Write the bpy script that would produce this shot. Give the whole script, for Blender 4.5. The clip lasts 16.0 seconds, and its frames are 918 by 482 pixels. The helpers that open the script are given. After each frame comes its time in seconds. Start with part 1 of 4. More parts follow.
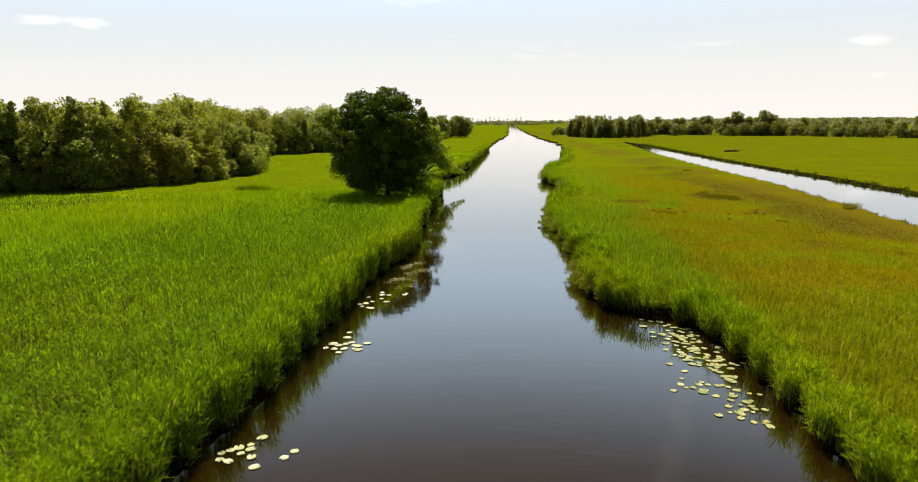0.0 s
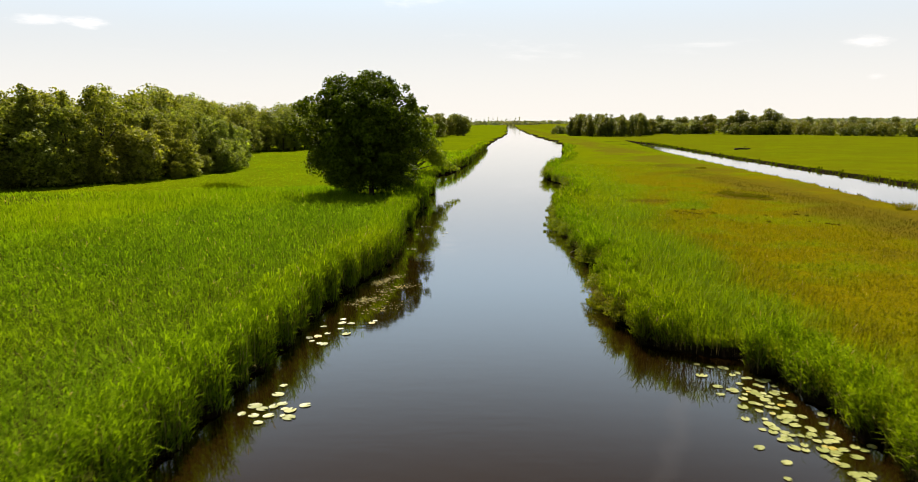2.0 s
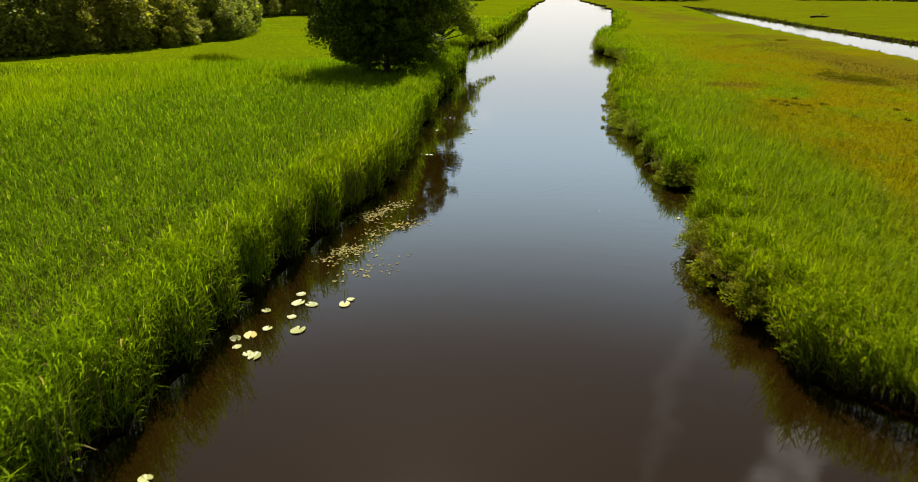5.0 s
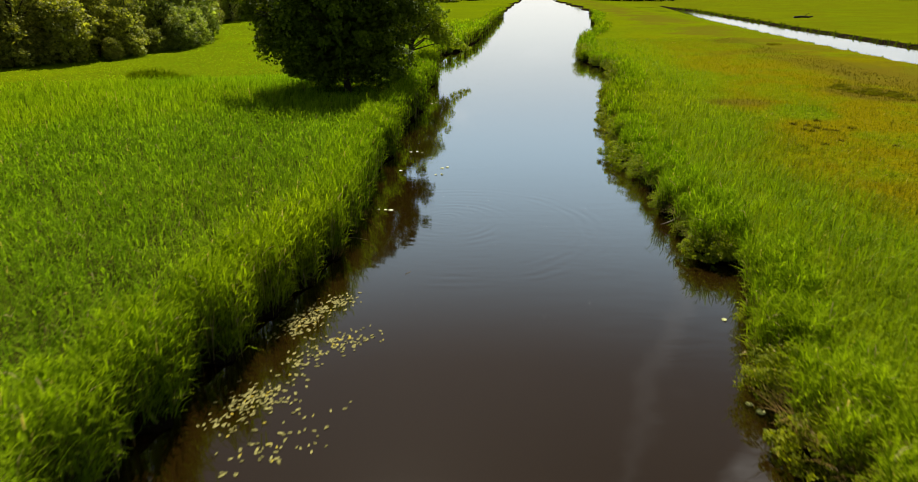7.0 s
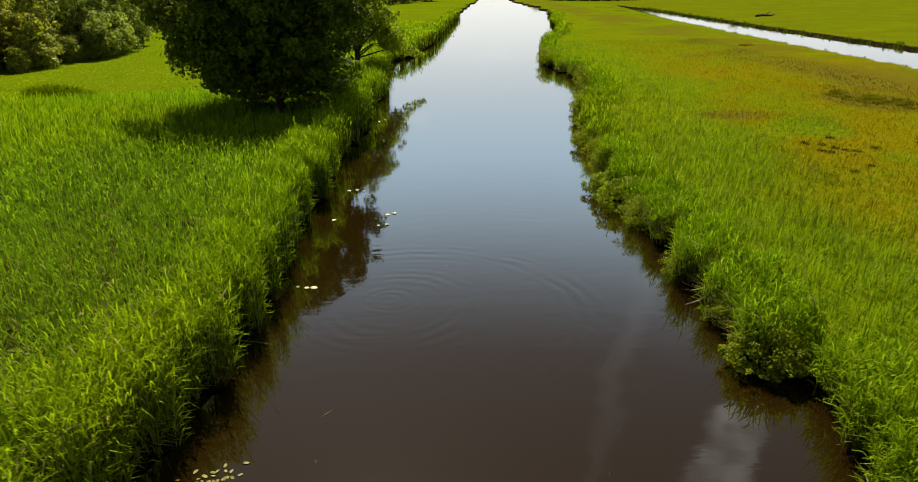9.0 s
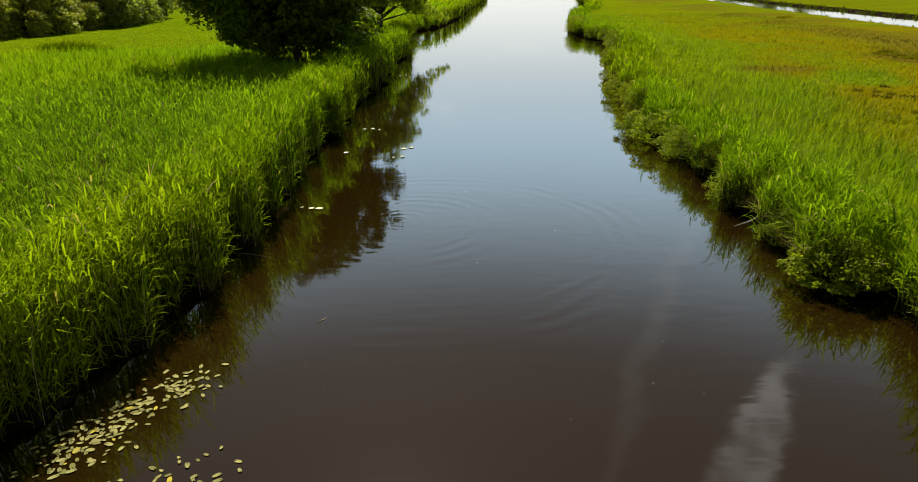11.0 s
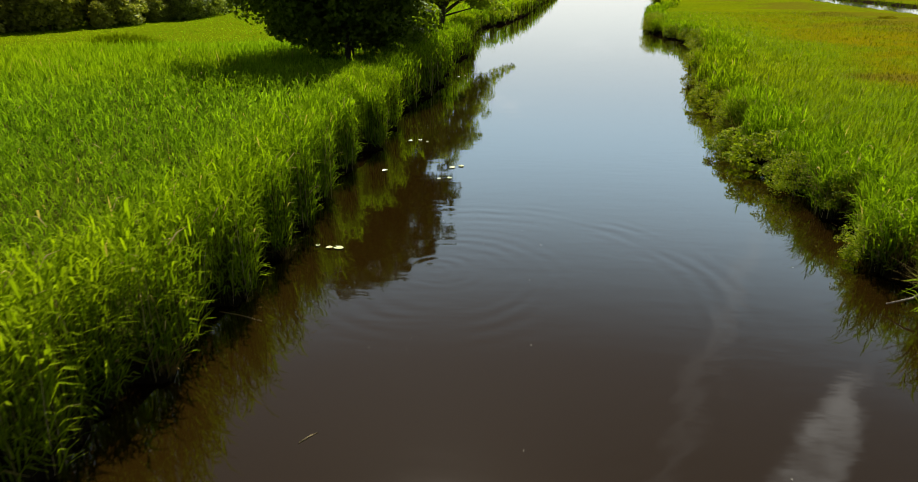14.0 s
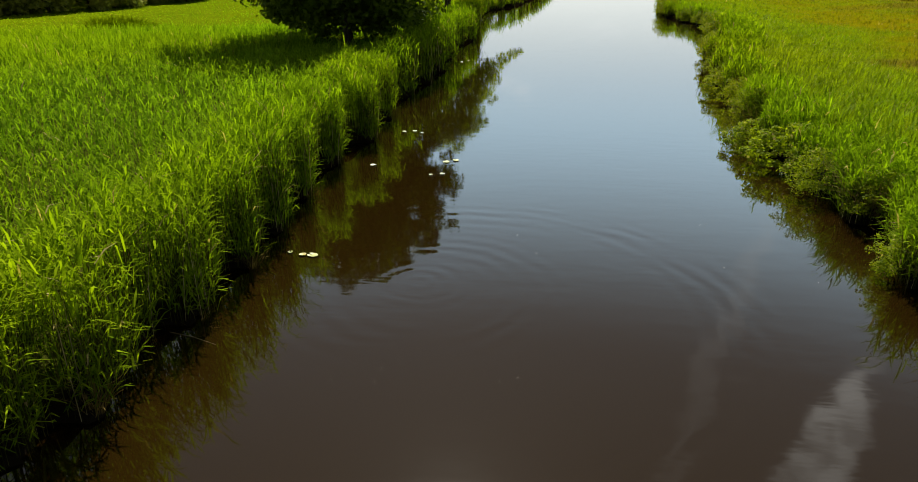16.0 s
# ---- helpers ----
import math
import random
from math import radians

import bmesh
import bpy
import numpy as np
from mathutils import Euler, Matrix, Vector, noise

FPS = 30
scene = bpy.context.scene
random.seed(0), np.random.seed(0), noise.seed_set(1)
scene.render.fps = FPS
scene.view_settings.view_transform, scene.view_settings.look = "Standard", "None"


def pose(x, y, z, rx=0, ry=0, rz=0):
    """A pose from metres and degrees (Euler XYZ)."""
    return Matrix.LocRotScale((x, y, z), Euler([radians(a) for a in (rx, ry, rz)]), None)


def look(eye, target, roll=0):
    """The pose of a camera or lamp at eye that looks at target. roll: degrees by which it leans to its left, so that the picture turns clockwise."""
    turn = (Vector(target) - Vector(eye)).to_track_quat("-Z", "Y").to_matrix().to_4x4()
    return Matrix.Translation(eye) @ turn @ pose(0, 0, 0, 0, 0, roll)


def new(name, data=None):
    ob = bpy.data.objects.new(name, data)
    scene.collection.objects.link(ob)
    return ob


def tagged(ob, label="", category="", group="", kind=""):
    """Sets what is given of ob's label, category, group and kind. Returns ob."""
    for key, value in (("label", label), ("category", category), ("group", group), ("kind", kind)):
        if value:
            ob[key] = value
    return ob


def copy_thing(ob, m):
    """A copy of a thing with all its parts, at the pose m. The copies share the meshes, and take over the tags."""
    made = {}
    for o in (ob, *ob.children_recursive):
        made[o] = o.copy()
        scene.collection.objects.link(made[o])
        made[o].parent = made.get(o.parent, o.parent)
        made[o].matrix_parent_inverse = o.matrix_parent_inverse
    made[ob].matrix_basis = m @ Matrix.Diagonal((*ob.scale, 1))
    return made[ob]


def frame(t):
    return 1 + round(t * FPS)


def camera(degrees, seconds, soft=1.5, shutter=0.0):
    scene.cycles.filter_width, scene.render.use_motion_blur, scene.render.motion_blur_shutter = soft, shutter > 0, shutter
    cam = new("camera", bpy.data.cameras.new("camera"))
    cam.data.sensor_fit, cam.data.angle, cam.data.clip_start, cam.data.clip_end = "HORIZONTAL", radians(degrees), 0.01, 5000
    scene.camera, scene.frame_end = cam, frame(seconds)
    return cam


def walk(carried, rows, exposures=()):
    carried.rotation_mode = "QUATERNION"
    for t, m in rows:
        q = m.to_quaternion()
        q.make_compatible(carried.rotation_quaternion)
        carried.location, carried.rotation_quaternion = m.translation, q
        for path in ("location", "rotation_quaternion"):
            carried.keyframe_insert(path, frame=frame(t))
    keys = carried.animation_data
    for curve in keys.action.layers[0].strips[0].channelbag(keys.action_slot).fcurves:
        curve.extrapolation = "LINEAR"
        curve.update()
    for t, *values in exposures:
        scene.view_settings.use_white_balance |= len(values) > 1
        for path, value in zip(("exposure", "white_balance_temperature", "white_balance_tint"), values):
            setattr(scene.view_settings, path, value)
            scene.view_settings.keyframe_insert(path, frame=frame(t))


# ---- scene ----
cam = camera(67.2, 16.0, soft=0.8, shutter=0.5)
PATH = [
    (0, (0.813, 5.987, 9.927), (0.3089, 15.8284, 8.2287), -0.54),
    (0.5, (0.984, 8.203, 9.958), (0.4842, 18.045, 8.2604), -0.52),
    (1, (1.018, 10.664, 9.936), (0.529, 20.5072, 8.2412), -0.53),
    (1.5, (0.978, 13.184, 9.18), (0.4943, 23.0279, 7.4888), -0.51),
    (2, (0.877, 15.898, 8.671), (0.3959, 25.7424, 6.9784), -0.44),
    (2.5, (0.694, 18.793, 8.238), (0.2268, 28.6389, 6.553), -0.39),
    (2.7, (0.643, 19.871, 8.087), (0.1435, 29.7152, 6.402), -0.40),
    (2.8, (0.617, 20.41, 8.011), (0.103, 30.2309, 6.1999), -0.41),
    (2.9, (0.591, 20.949, 7.936), (0.0672, 30.6599, 5.6076), -0.41),
    (3, (0.565, 21.488, 7.86), (0.0373, 30.99, 4.7898), -0.42),
    (3.1, (0.532, 21.968, 7.901), (0.0154, 31.3567, 4.4982), -0.36),
    (3.2, (0.499, 22.448, 7.942), (-0.0117, 31.815, 4.4788), -0.31),
    (3.5, (0.402, 23.888, 8.065), (-0.0963, 33.2514, 4.5897), -0.15),
    (3.7, (0.397, 24.574, 8.092), (-0.1083, 33.9321, 4.6042), -0.10),
    (5.8, (0.511, 30.573, 8.427), (-0.6252, 39.8824, 4.9567), -0.23),
    (6, (0.38, 31.305, 8.474), (-0.7277, 40.6167, 5.0008), -0.28),
    (6.1, (0.362, 31.730, 8.493), (-0.7512, 41.0415, 5.0195), -0.33),
    (6.2, (0.357, 32.193, 8.511), (-0.7641, 41.5031, 5.0366), -0.37),
    (6.3, (0.357, 32.680, 8.526), (-0.7594, 41.9911, 5.0533), -0.42),
    (6.4, (0.352, 33.181, 8.542), (-0.4503, 42.5236, 5.0690), -0.46),
    (6.5, (0.334, 33.681, 8.559), (-0.3648, 43.0323, 5.0856), -0.51),
    (6.6, (0.297, 34.172, 8.578), (-0.3576, 43.5271, 5.1041), -0.52),
    (6.7, (0.248, 34.656, 8.599), (-0.3993, 44.0106, 5.1243), -0.52),
    (7, (0.146, 36.094, 8.669), (-0.4979, 45.4487, 5.1929), -0.54),
    (7.2, (0.182, 37.071, 8.716), (-0.4742, 46.4232, 5.2372), -0.66),
    (7.3, (0.211, 37.562, 8.739), (-0.4610, 46.9132, 5.2595), -0.71),
    (7.4, (0.236, 38.053, 8.762), (-0.3836, 47.4066, 5.2804), -0.77),
    (7.5, (0.247, 38.54, 8.785), (-0.0127, 47.9094, 5.3013), -0.83),
    (7.6, (0.218, 39.021, 8.807), (0.1288, 48.3936, 5.3223), -0.81),
    (7.7, (0.149, 39.494, 8.829), (0.0548, 48.8665, 5.3435), -0.79),
    (8, (-0.032, 40.841, 8.899), (-0.1034, 50.2126, 5.4121), -0.73),
    (8.5, (-0.01, 42.719, 8.986), (-0.0895, 52.0935, 5.5065), -0.88),
    (9, (0.079, 43.978, 8.449), (-0.0199, 53.3573, 4.982), -0.98),
    (9.5, (0.205, 44.681, 7.157), (0.0984, 54.0597, 3.6891), -0.96),
    (9.7, (0.232, 44.832, 6.662), (0.1269, 54.2029, 3.1721), -0.86),
    (11.8, (0.104, 45.31, 5.743), (-0.5541, 54.6261, 2.1674), -0.53),
    (12, (0.149, 45.391, 5.704), (-0.5282, 54.7042, 2.1251), -0.42),
    (12.5, (0.147, 45.918, 5.652), (-0.3569, 55.2348, 2.0552), -0.52),
    (13, (0.099, 46.856, 5.63), (-0.3961, 56.1683, 2.0193), -0.47),
    (13.1, (0.098, 47.097, 5.63), (-0.4134, 56.4088, 2.0218), -0.46),
    (13.2, (0.097, 47.337, 5.63), (-0.4953, 56.6455, 2.0243), -0.46),
    (13.3, (0.096, 47.578, 5.63), (-0.8032, 56.8623, 2.0268), -0.45),
    (13.4, (0.095, 47.818, 5.631), (-1.1504, 57.0637, 2.0292), -0.44),
    (13.5, (0.094, 48.059, 5.631), (-1.2077, 57.2974, 2.0317), -0.43),
    (14, (0.109, 49.276, 5.626), (-1.1967, 58.5098, 2.017), -0.47),
    (14.5, (0.169, 50.292, 5.611), (-1.1357, 59.4954, 1.9231), -0.51),
    (15, (0.235, 50.702, 5.588), (-1.0699, 59.9021, 1.8919), -0.51),
    (15.5, (0.285, 50.821, 5.562), (-1.0093, 59.9706, 1.74), -0.47),
    (16, (0.369, 50.876, 5.514), (-1.0774, 60.0045, 1.6966), -0.52),
]
EXPOSURES = [(0, 0.90, 6750, 13.5), (2, 0.90, 6800, 14), (3.7, 0.90, 7000, 14.5), (6.2, 0.90, 6600, 8.5), (9.7, 0.90, 6550, 9.5), (12, 0.90, 6500, 6.5), (16, 0.90, 6500, 6.5)]
walk(cam, [(t, look(eye, target, roll)) for t, eye, target, roll in PATH], EXPOSURES)

# ---- world, sun, exposure ----
SUN_AZ, SUN_EL = -10.0, 48.0          # degrees to the right of +y, and above the horizon


def link(nt, a, b):
    nt.links.new(a, b)


def math_node(nt, op, a, b=None, clamp=False):
    n = nt.nodes.new("ShaderNodeMath")
    n.operation, n.use_clamp = op, clamp
    for slot, v in zip(n.inputs, (a, b)):
        if v is None:
            continue
        if isinstance(v, (int, float)):
            slot.default_value = v
        else:
            link(nt, v, slot)
    return n.outputs[0]


def smooth(nt, v, lo, hi, to_lo=0.0, to_hi=1.0):
    n = nt.nodes.new("ShaderNodeMapRange")
    n.interpolation_type = "SMOOTHSTEP"
    link(nt, v, n.inputs["Value"])
    for key, val in (("From Min", lo), ("From Max", hi), ("To Min", to_lo), ("To Max", to_hi)):
        n.inputs[key].default_value = val
    return n.outputs["Result"]


def noise_node(nt, vector, scale, detail=4.0, rough=0.55, distortion=0.0):
    n = nt.nodes.new("ShaderNodeTexNoise")
    n.inputs["Scale"].default_value = scale
    n.inputs["Detail"].default_value = detail
    n.inputs["Roughness"].default_value = rough
    n.inputs["Distortion"].default_value = distortion
    if vector is not None:
        link(nt, vector, n.inputs["Vector"])
    return n.outputs["Fac"]


def stretch(nt, vector, x, y, z):
    n = nt.nodes.new("ShaderNodeMapping")
    n.inputs["Scale"].default_value = (x, y, z)
    link(nt, vector, n.inputs["Vector"])
    return n.outputs[0]


def mixed(nt, fac, a, b, mode="MIX"):
    n = nt.nodes.new("ShaderNodeMix")
    n.data_type, n.blend_type = "RGBA", mode
    for slot, v in ((n.inputs[0], fac), (n.inputs[6], a), (n.inputs[7], b)):
        if isinstance(v, (int, float)):
            slot.default_value = v
        elif isinstance(v, tuple):
            slot.default_value = (*v, 1)
        else:
            link(nt, v, slot)
    return n.outputs[2]


def build_world():
    w = bpy.data.worlds.new("sky")
    scene.world = w
    w.use_nodes = True
    nt = w.node_tree
    nt.nodes.clear()
    out = nt.nodes.new("ShaderNodeOutputWorld")
    bg = nt.nodes.new("ShaderNodeBackground")
    sky = nt.nodes.new("ShaderNodeTexSky")
    sky.sky_type, sky.sun_disc = "NISHITA", False
    sky.sun_elevation, sky.sun_rotation = radians(SUN_EL), radians(SUN_AZ)
    sky.air_density, sky.dust_density, sky.ozone_density = 1.0, 0.7, 1.4
    way = nt.nodes.new("ShaderNodeTexCoord").outputs["Generated"]
    sep = nt.nodes.new("ShaderNodeSeparateXYZ")
    link(nt, way, sep.inputs[0])
    x, y, z = sep.outputs
    # summer haze: the sky pales towards the horizon
    haze = smooth(nt, z, -0.04, 0.27, 0.97, 0.0)
    # pale band, mostly above the view, added to brighten what the water mirrors
    veil = math_node(nt, "MULTIPLY", smooth(nt, z, 0.09, 0.25, 0.5, 0.95), smooth(nt, z, 0.27, 0.52, 1.0, 0.0))
    col = mixed(nt, 0.72, sky.outputs[0], (2.25, 2.02, 1.70))
    col = mixed(nt, veil, col, (8.1, 11.0, 13.4))
    col = mixed(nt, haze, col, (9.5, 9.35, 8.75))
    # haze glows less away from sun; unseen sky there dimmed to deepen shade
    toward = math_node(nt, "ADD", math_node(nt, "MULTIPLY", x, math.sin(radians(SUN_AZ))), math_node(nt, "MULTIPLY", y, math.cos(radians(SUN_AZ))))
    back_dim = smooth(nt, toward, -0.7, 0.45, 0.35, 1.0)
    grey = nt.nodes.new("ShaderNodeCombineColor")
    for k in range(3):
        link(nt, back_dim, grey.inputs[k])
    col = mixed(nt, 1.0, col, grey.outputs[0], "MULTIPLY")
    # two high streaks of thin cloud and a few wisps
    ahead = math_node(nt, "MAXIMUM", y, 0.05)
    u = math_node(nt, "DIVIDE", x, ahead)
    rough = noise_node(nt, stretch(nt, way, 9, 9, 14), 1.6, 6.0, 0.62)
    uw = math_node(nt, "ADD", u, math_node(nt, "MULTIPLY", math_node(nt, "SUBTRACT", rough, 0.5), 0.11))
    left = smooth(nt, math_node(nt, "ADD", uw, math_node(nt, "MULTIPLY", z, 0.85)), 0.87, 0.905)
    right = smooth(nt, uw, 0.485, 0.515, 1.0, 0.0)
    band = math_node(nt, "MULTIPLY", math_node(nt, "MULTIPLY", left, right), smooth(nt, z, 0.42, 0.52))
    band = math_node(nt, "MULTIPLY", band, smooth(nt, z, 0.74, 0.9, 0.75, 0.0))
    band = math_node(nt, "MULTIPLY", band, smooth(nt, rough, 0.36, 0.6, 0.45, 1.15))
    thin = math_node(nt, "ABSOLUTE", math_node(nt, "SUBTRACT", math_node(nt, "ADD", uw, math_node(nt, "MULTIPLY", z, 0.3)), 0.402))
    thin = math_node(nt, "MULTIPLY", smooth(nt, thin, 0.0, 0.026, 0.12, 0.0), smooth(nt, z, 0.3, 0.36))
    wisp = smooth(nt, noise_node(nt, stretch(nt, way, 3.0, 3.0, 17.0), 1.5, 7.0, 0.6, 0.3), 0.62, 0.82, 0.0, 0.4)
    wisp = math_node(nt, "MULTIPLY", wisp, smooth(nt, z, 0.05, 0.12))
    cloud = math_node(nt, "MAXIMUM", math_node(nt, "MAXIMUM", band, thin), wisp)
    curl = math_node(nt, "SUBTRACT", noise_node(nt, stretch(nt, way, 14, 14, 60), 1.3, 6.0, 0.65), 0.5)
    for u0, z0, wide, tall, dense in ((-0.575, 0.125, 0.032, 0.008, 0.7), (-0.655, 0.126, 0.036, 0.006, 0.4), (0.512, 0.092, 0.028, 0.007, 0.5), (0.525, 0.051, 0.014, 0.004, 0.25)):
        a = math_node(nt, "DIVIDE", math_node(nt, "SUBTRACT", u, u0), wide)
        b = math_node(nt, "DIVIDE", math_node(nt, "SUBTRACT", z, z0), tall)
        far = math_node(nt, "SQRT", math_node(nt, "ADD", math_node(nt, "MULTIPLY", a, a), math_node(nt, "MULTIPLY", b, b)))
        puff = smooth(nt, math_node(nt, "ADD", far, math_node(nt, "MULTIPLY", curl, 3.2)), -0.2, 1.3, dense, 0.0)
        cloud = math_node(nt, "MAXIMUM", cloud, math_node(nt, "MULTIPLY", puff, math_node(nt, "GREATER_THAN", y, 0.1)))
    col = mixed(nt, cloud, col, (13, 12.9, 12.7))
    link(nt, col, bg.inputs["Color"])
    bg.inputs["Strength"].default_value = 0.056
    link(nt, bg.outputs[0], out.inputs[0])


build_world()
sun = new("sun", bpy.data.lights.new("sun", "SUN"))
sun.data.energy, sun.data.angle, sun.data.color = 5.0, radians(0.55), (1.0, 0.94, 0.82)
az, el = radians(SUN_AZ), radians(SUN_EL)
sun_way = Vector((math.sin(az) * math.cos(el), math.cos(az) * math.cos(el), math.sin(el)))
sun.matrix_world = look(sun_way * 300, (0, 0, 0))


# ---- materials ----
def material(name):
    m = bpy.data.materials.new(name)
    m.use_nodes = True
    nt = m.node_tree
    nt.nodes.clear()
    out = nt.nodes.new("ShaderNodeOutputMaterial")
    return m, nt, out


def principled(nt, out, rough=0.6, spec=0.4):
    p = nt.nodes.new("ShaderNodeBsdfPrincipled")
    p.inputs["Roughness"].default_value = rough
    p.inputs["Specular IOR Level"].default_value = spec
    link(nt, p.outputs[0], out.inputs[0])
    return p


def bump(nt, height, strength, distance, shader):
    n = nt.nodes.new("ShaderNodeBump")
    n.inputs["Strength"].default_value, n.inputs["Distance"].default_value = strength, distance
    link(nt, height, n.inputs["Height"])
    link(nt, n.outputs[0], shader.inputs["Normal"])


def place(nt):
    return nt.nodes.new("ShaderNodeNewGeometry").outputs["Position"]


def meadow_zone(nt, pos):
    """How far the meadow has dried to ochre, 0 to 1, and how brown it is beside the ditch."""
    sep = nt.nodes.new("ShaderNodeSeparateXYZ")
    link(nt, pos, sep.inputs[0])
    blot = math_node(nt, "SUBTRACT", noise_node(nt, pos, 0.13, 5.0, 0.6), 0.5)
    x = math_node(nt, "ADD", sep.outputs[0], math_node(nt, "MULTIPLY", blot, 11.0))
    y = math_node(nt, "ADD", sep.outputs[1], math_node(nt, "MULTIPLY", blot, 30.0))
    edge = math_node(nt, "SUBTRACT", x, smooth(nt, sep.outputs[1], 62.0, 108.0, 0.0, 6.5))
    dry = math_node(nt, "MULTIPLY", smooth(nt, edge, 10.5, 16.5), smooth(nt, y, 34.0, 48.0))
    dry = math_node(nt, "MULTIPLY", dry, smooth(nt, y, 95.0, 175.0, 1.0, 0.15))
    dry = math_node(nt, "MULTIPLY", dry, smooth(nt, sep.outputs[0], 40.0, 48.0, 1.0, 0.25))
    spots = []
    for x0, y0, rx, ry in ((34.0, 104.0, 4.0, 15.0), (28.2, 92.0, 2.6, 4.4), (16.9, 87.4, 2.2, 1.6), (33.2, 74.0, 4.2, 15.0), (19.7, 83.6, 1.9, 2.8)):
        a = math_node(nt, "DIVIDE", math_node(nt, "SUBTRACT", sep.outputs[0], x0), rx)
        b = math_node(nt, "DIVIDE", math_node(nt, "SUBTRACT", sep.outputs[1], y0), ry)
        far = math_node(nt, "ADD", math_node(nt, "ADD", math_node(nt, "MULTIPLY", a, a), math_node(nt, "MULTIPLY", b, b)), math_node(nt, "MULTIPLY", blot, 3.4))
        spots.append(smooth(nt, far, 0.2, 1.9, 0.95, 0.0))
    dry = math_node(nt, "MULTIPLY", dry, smooth(nt, noise_node(nt, pos, 0.16, 5.0, 0.6), 0.36, 0.54, 0.35, 1.0))
    dry = math_node(nt, "MAXIMUM", dry, smooth(nt, y, 34.0, 44.0, 0.42, 0.0))
    patch = noise_node(nt, pos, 0.07, 6.0, 0.65)
    brown = math_node(nt, "MULTIPLY", smooth(nt, math_node(nt, "ADD", patch, smooth(nt, sep.outputs[0], 24.0, 38.0, 0.0, 0.12)), 0.52, 0.66), smooth(nt, x, 16.0, 30.0))
    brown = math_node(nt, "MULTIPLY", brown, smooth(nt, sep.outputs[0], 39.0, 44.0, 1.0, 0.1))
    brown = math_node(nt, "MULTIPLY", brown, smooth(nt, y, 36.0, 60.0))
    brown = math_node(nt, "MULTIPLY", brown, 0.75)
    for s in spots[:4]:
        brown = math_node(nt, "MAXIMUM", brown, s)
    green = math_node(nt, "SUBTRACT", 1.0, spots[4])
    return math_node(nt, "MULTIPLY", dry, green), math_node(nt, "MULTIPLY", brown, green)


def foliage(name, dark, bright, lets_through=0.35, rough=0.5, spec=0.3, meadow=False, straw=0.06, blot_size=0.18):
    """Leaves and blades: colour by the piece and by the spot, with light passing through."""
    m, nt, out = material(name)
    pos = place(nt)
    own = nt.nodes.new("ShaderNodeNewGeometry").outputs["Random Per Island"]
    blot = noise_node(nt, pos, blot_size, 4.0, 0.6)
    tuft = noise_node(nt, pos, blot_size * 6, 3.0, 0.6)
    fac = math_node(nt, "ADD", math_node(nt, "MULTIPLY", own, 0.56), math_node(nt, "MULTIPLY", smooth(nt, blot, 0.3, 0.7), 0.22))
    fac = math_node(nt, "ADD", fac, math_node(nt, "MULTIPLY", smooth(nt, tuft, 0.3, 0.7), 0.22))
    col = mixed(nt, fac, dark, bright)
    # broad drifts of yellower growth
    drift = smooth(nt, noise_node(nt, pos, 0.032, 4.0, 0.6), 0.42, 0.62)
    col = mixed(nt, drift, col, mixed(nt, 1.0, col, (1.20, 1.02, 0.8), "MULTIPLY"))
    if meadow:
        dry, brown = meadow_zone(nt, pos)
        ochre = mixed(nt, own, (0.138, 0.116, 0.001), (0.174, 0.144, 0.002))
        col = mixed(nt, math_node(nt, "MULTIPLY", dry, 0.88), col, ochre)
        col = mixed(nt, math_node(nt, "MULTIPLY", brown, 0.9), col, mixed(nt, own, (0.058, 0.044, 0.005), (0.084, 0.062, 0.007)))
    if straw:
        dead = math_node(nt, "LESS_THAN", math_node(nt, "FRACT", math_node(nt, "MULTIPLY", own, 57.3)), straw)
        col = mixed(nt, dead, col, (0.34, 0.27, 0.12))
    p = nt.nodes.new("ShaderNodeBsdfPrincipled")
    p.inputs["Roughness"].default_value, p.inputs["Specular IOR Level"].default_value = rough, spec
    link(nt, col, p.inputs["Base Color"])
    tr = nt.nodes.new("ShaderNodeBsdfTranslucent")
    link(nt, mixed(nt, 1.0, col, (1.3, 1.35, 0.4), "MULTIPLY"), tr.inputs["Color"])
    mix = nt.nodes.new("ShaderNodeMixShader")
    mix.inputs[0].default_value = lets_through
    link(nt, p.outputs[0], mix.inputs[1])
    link(nt, tr.outputs[0], mix.inputs[2])
    link(nt, mix.outputs[0], out.inputs[0])
    return m


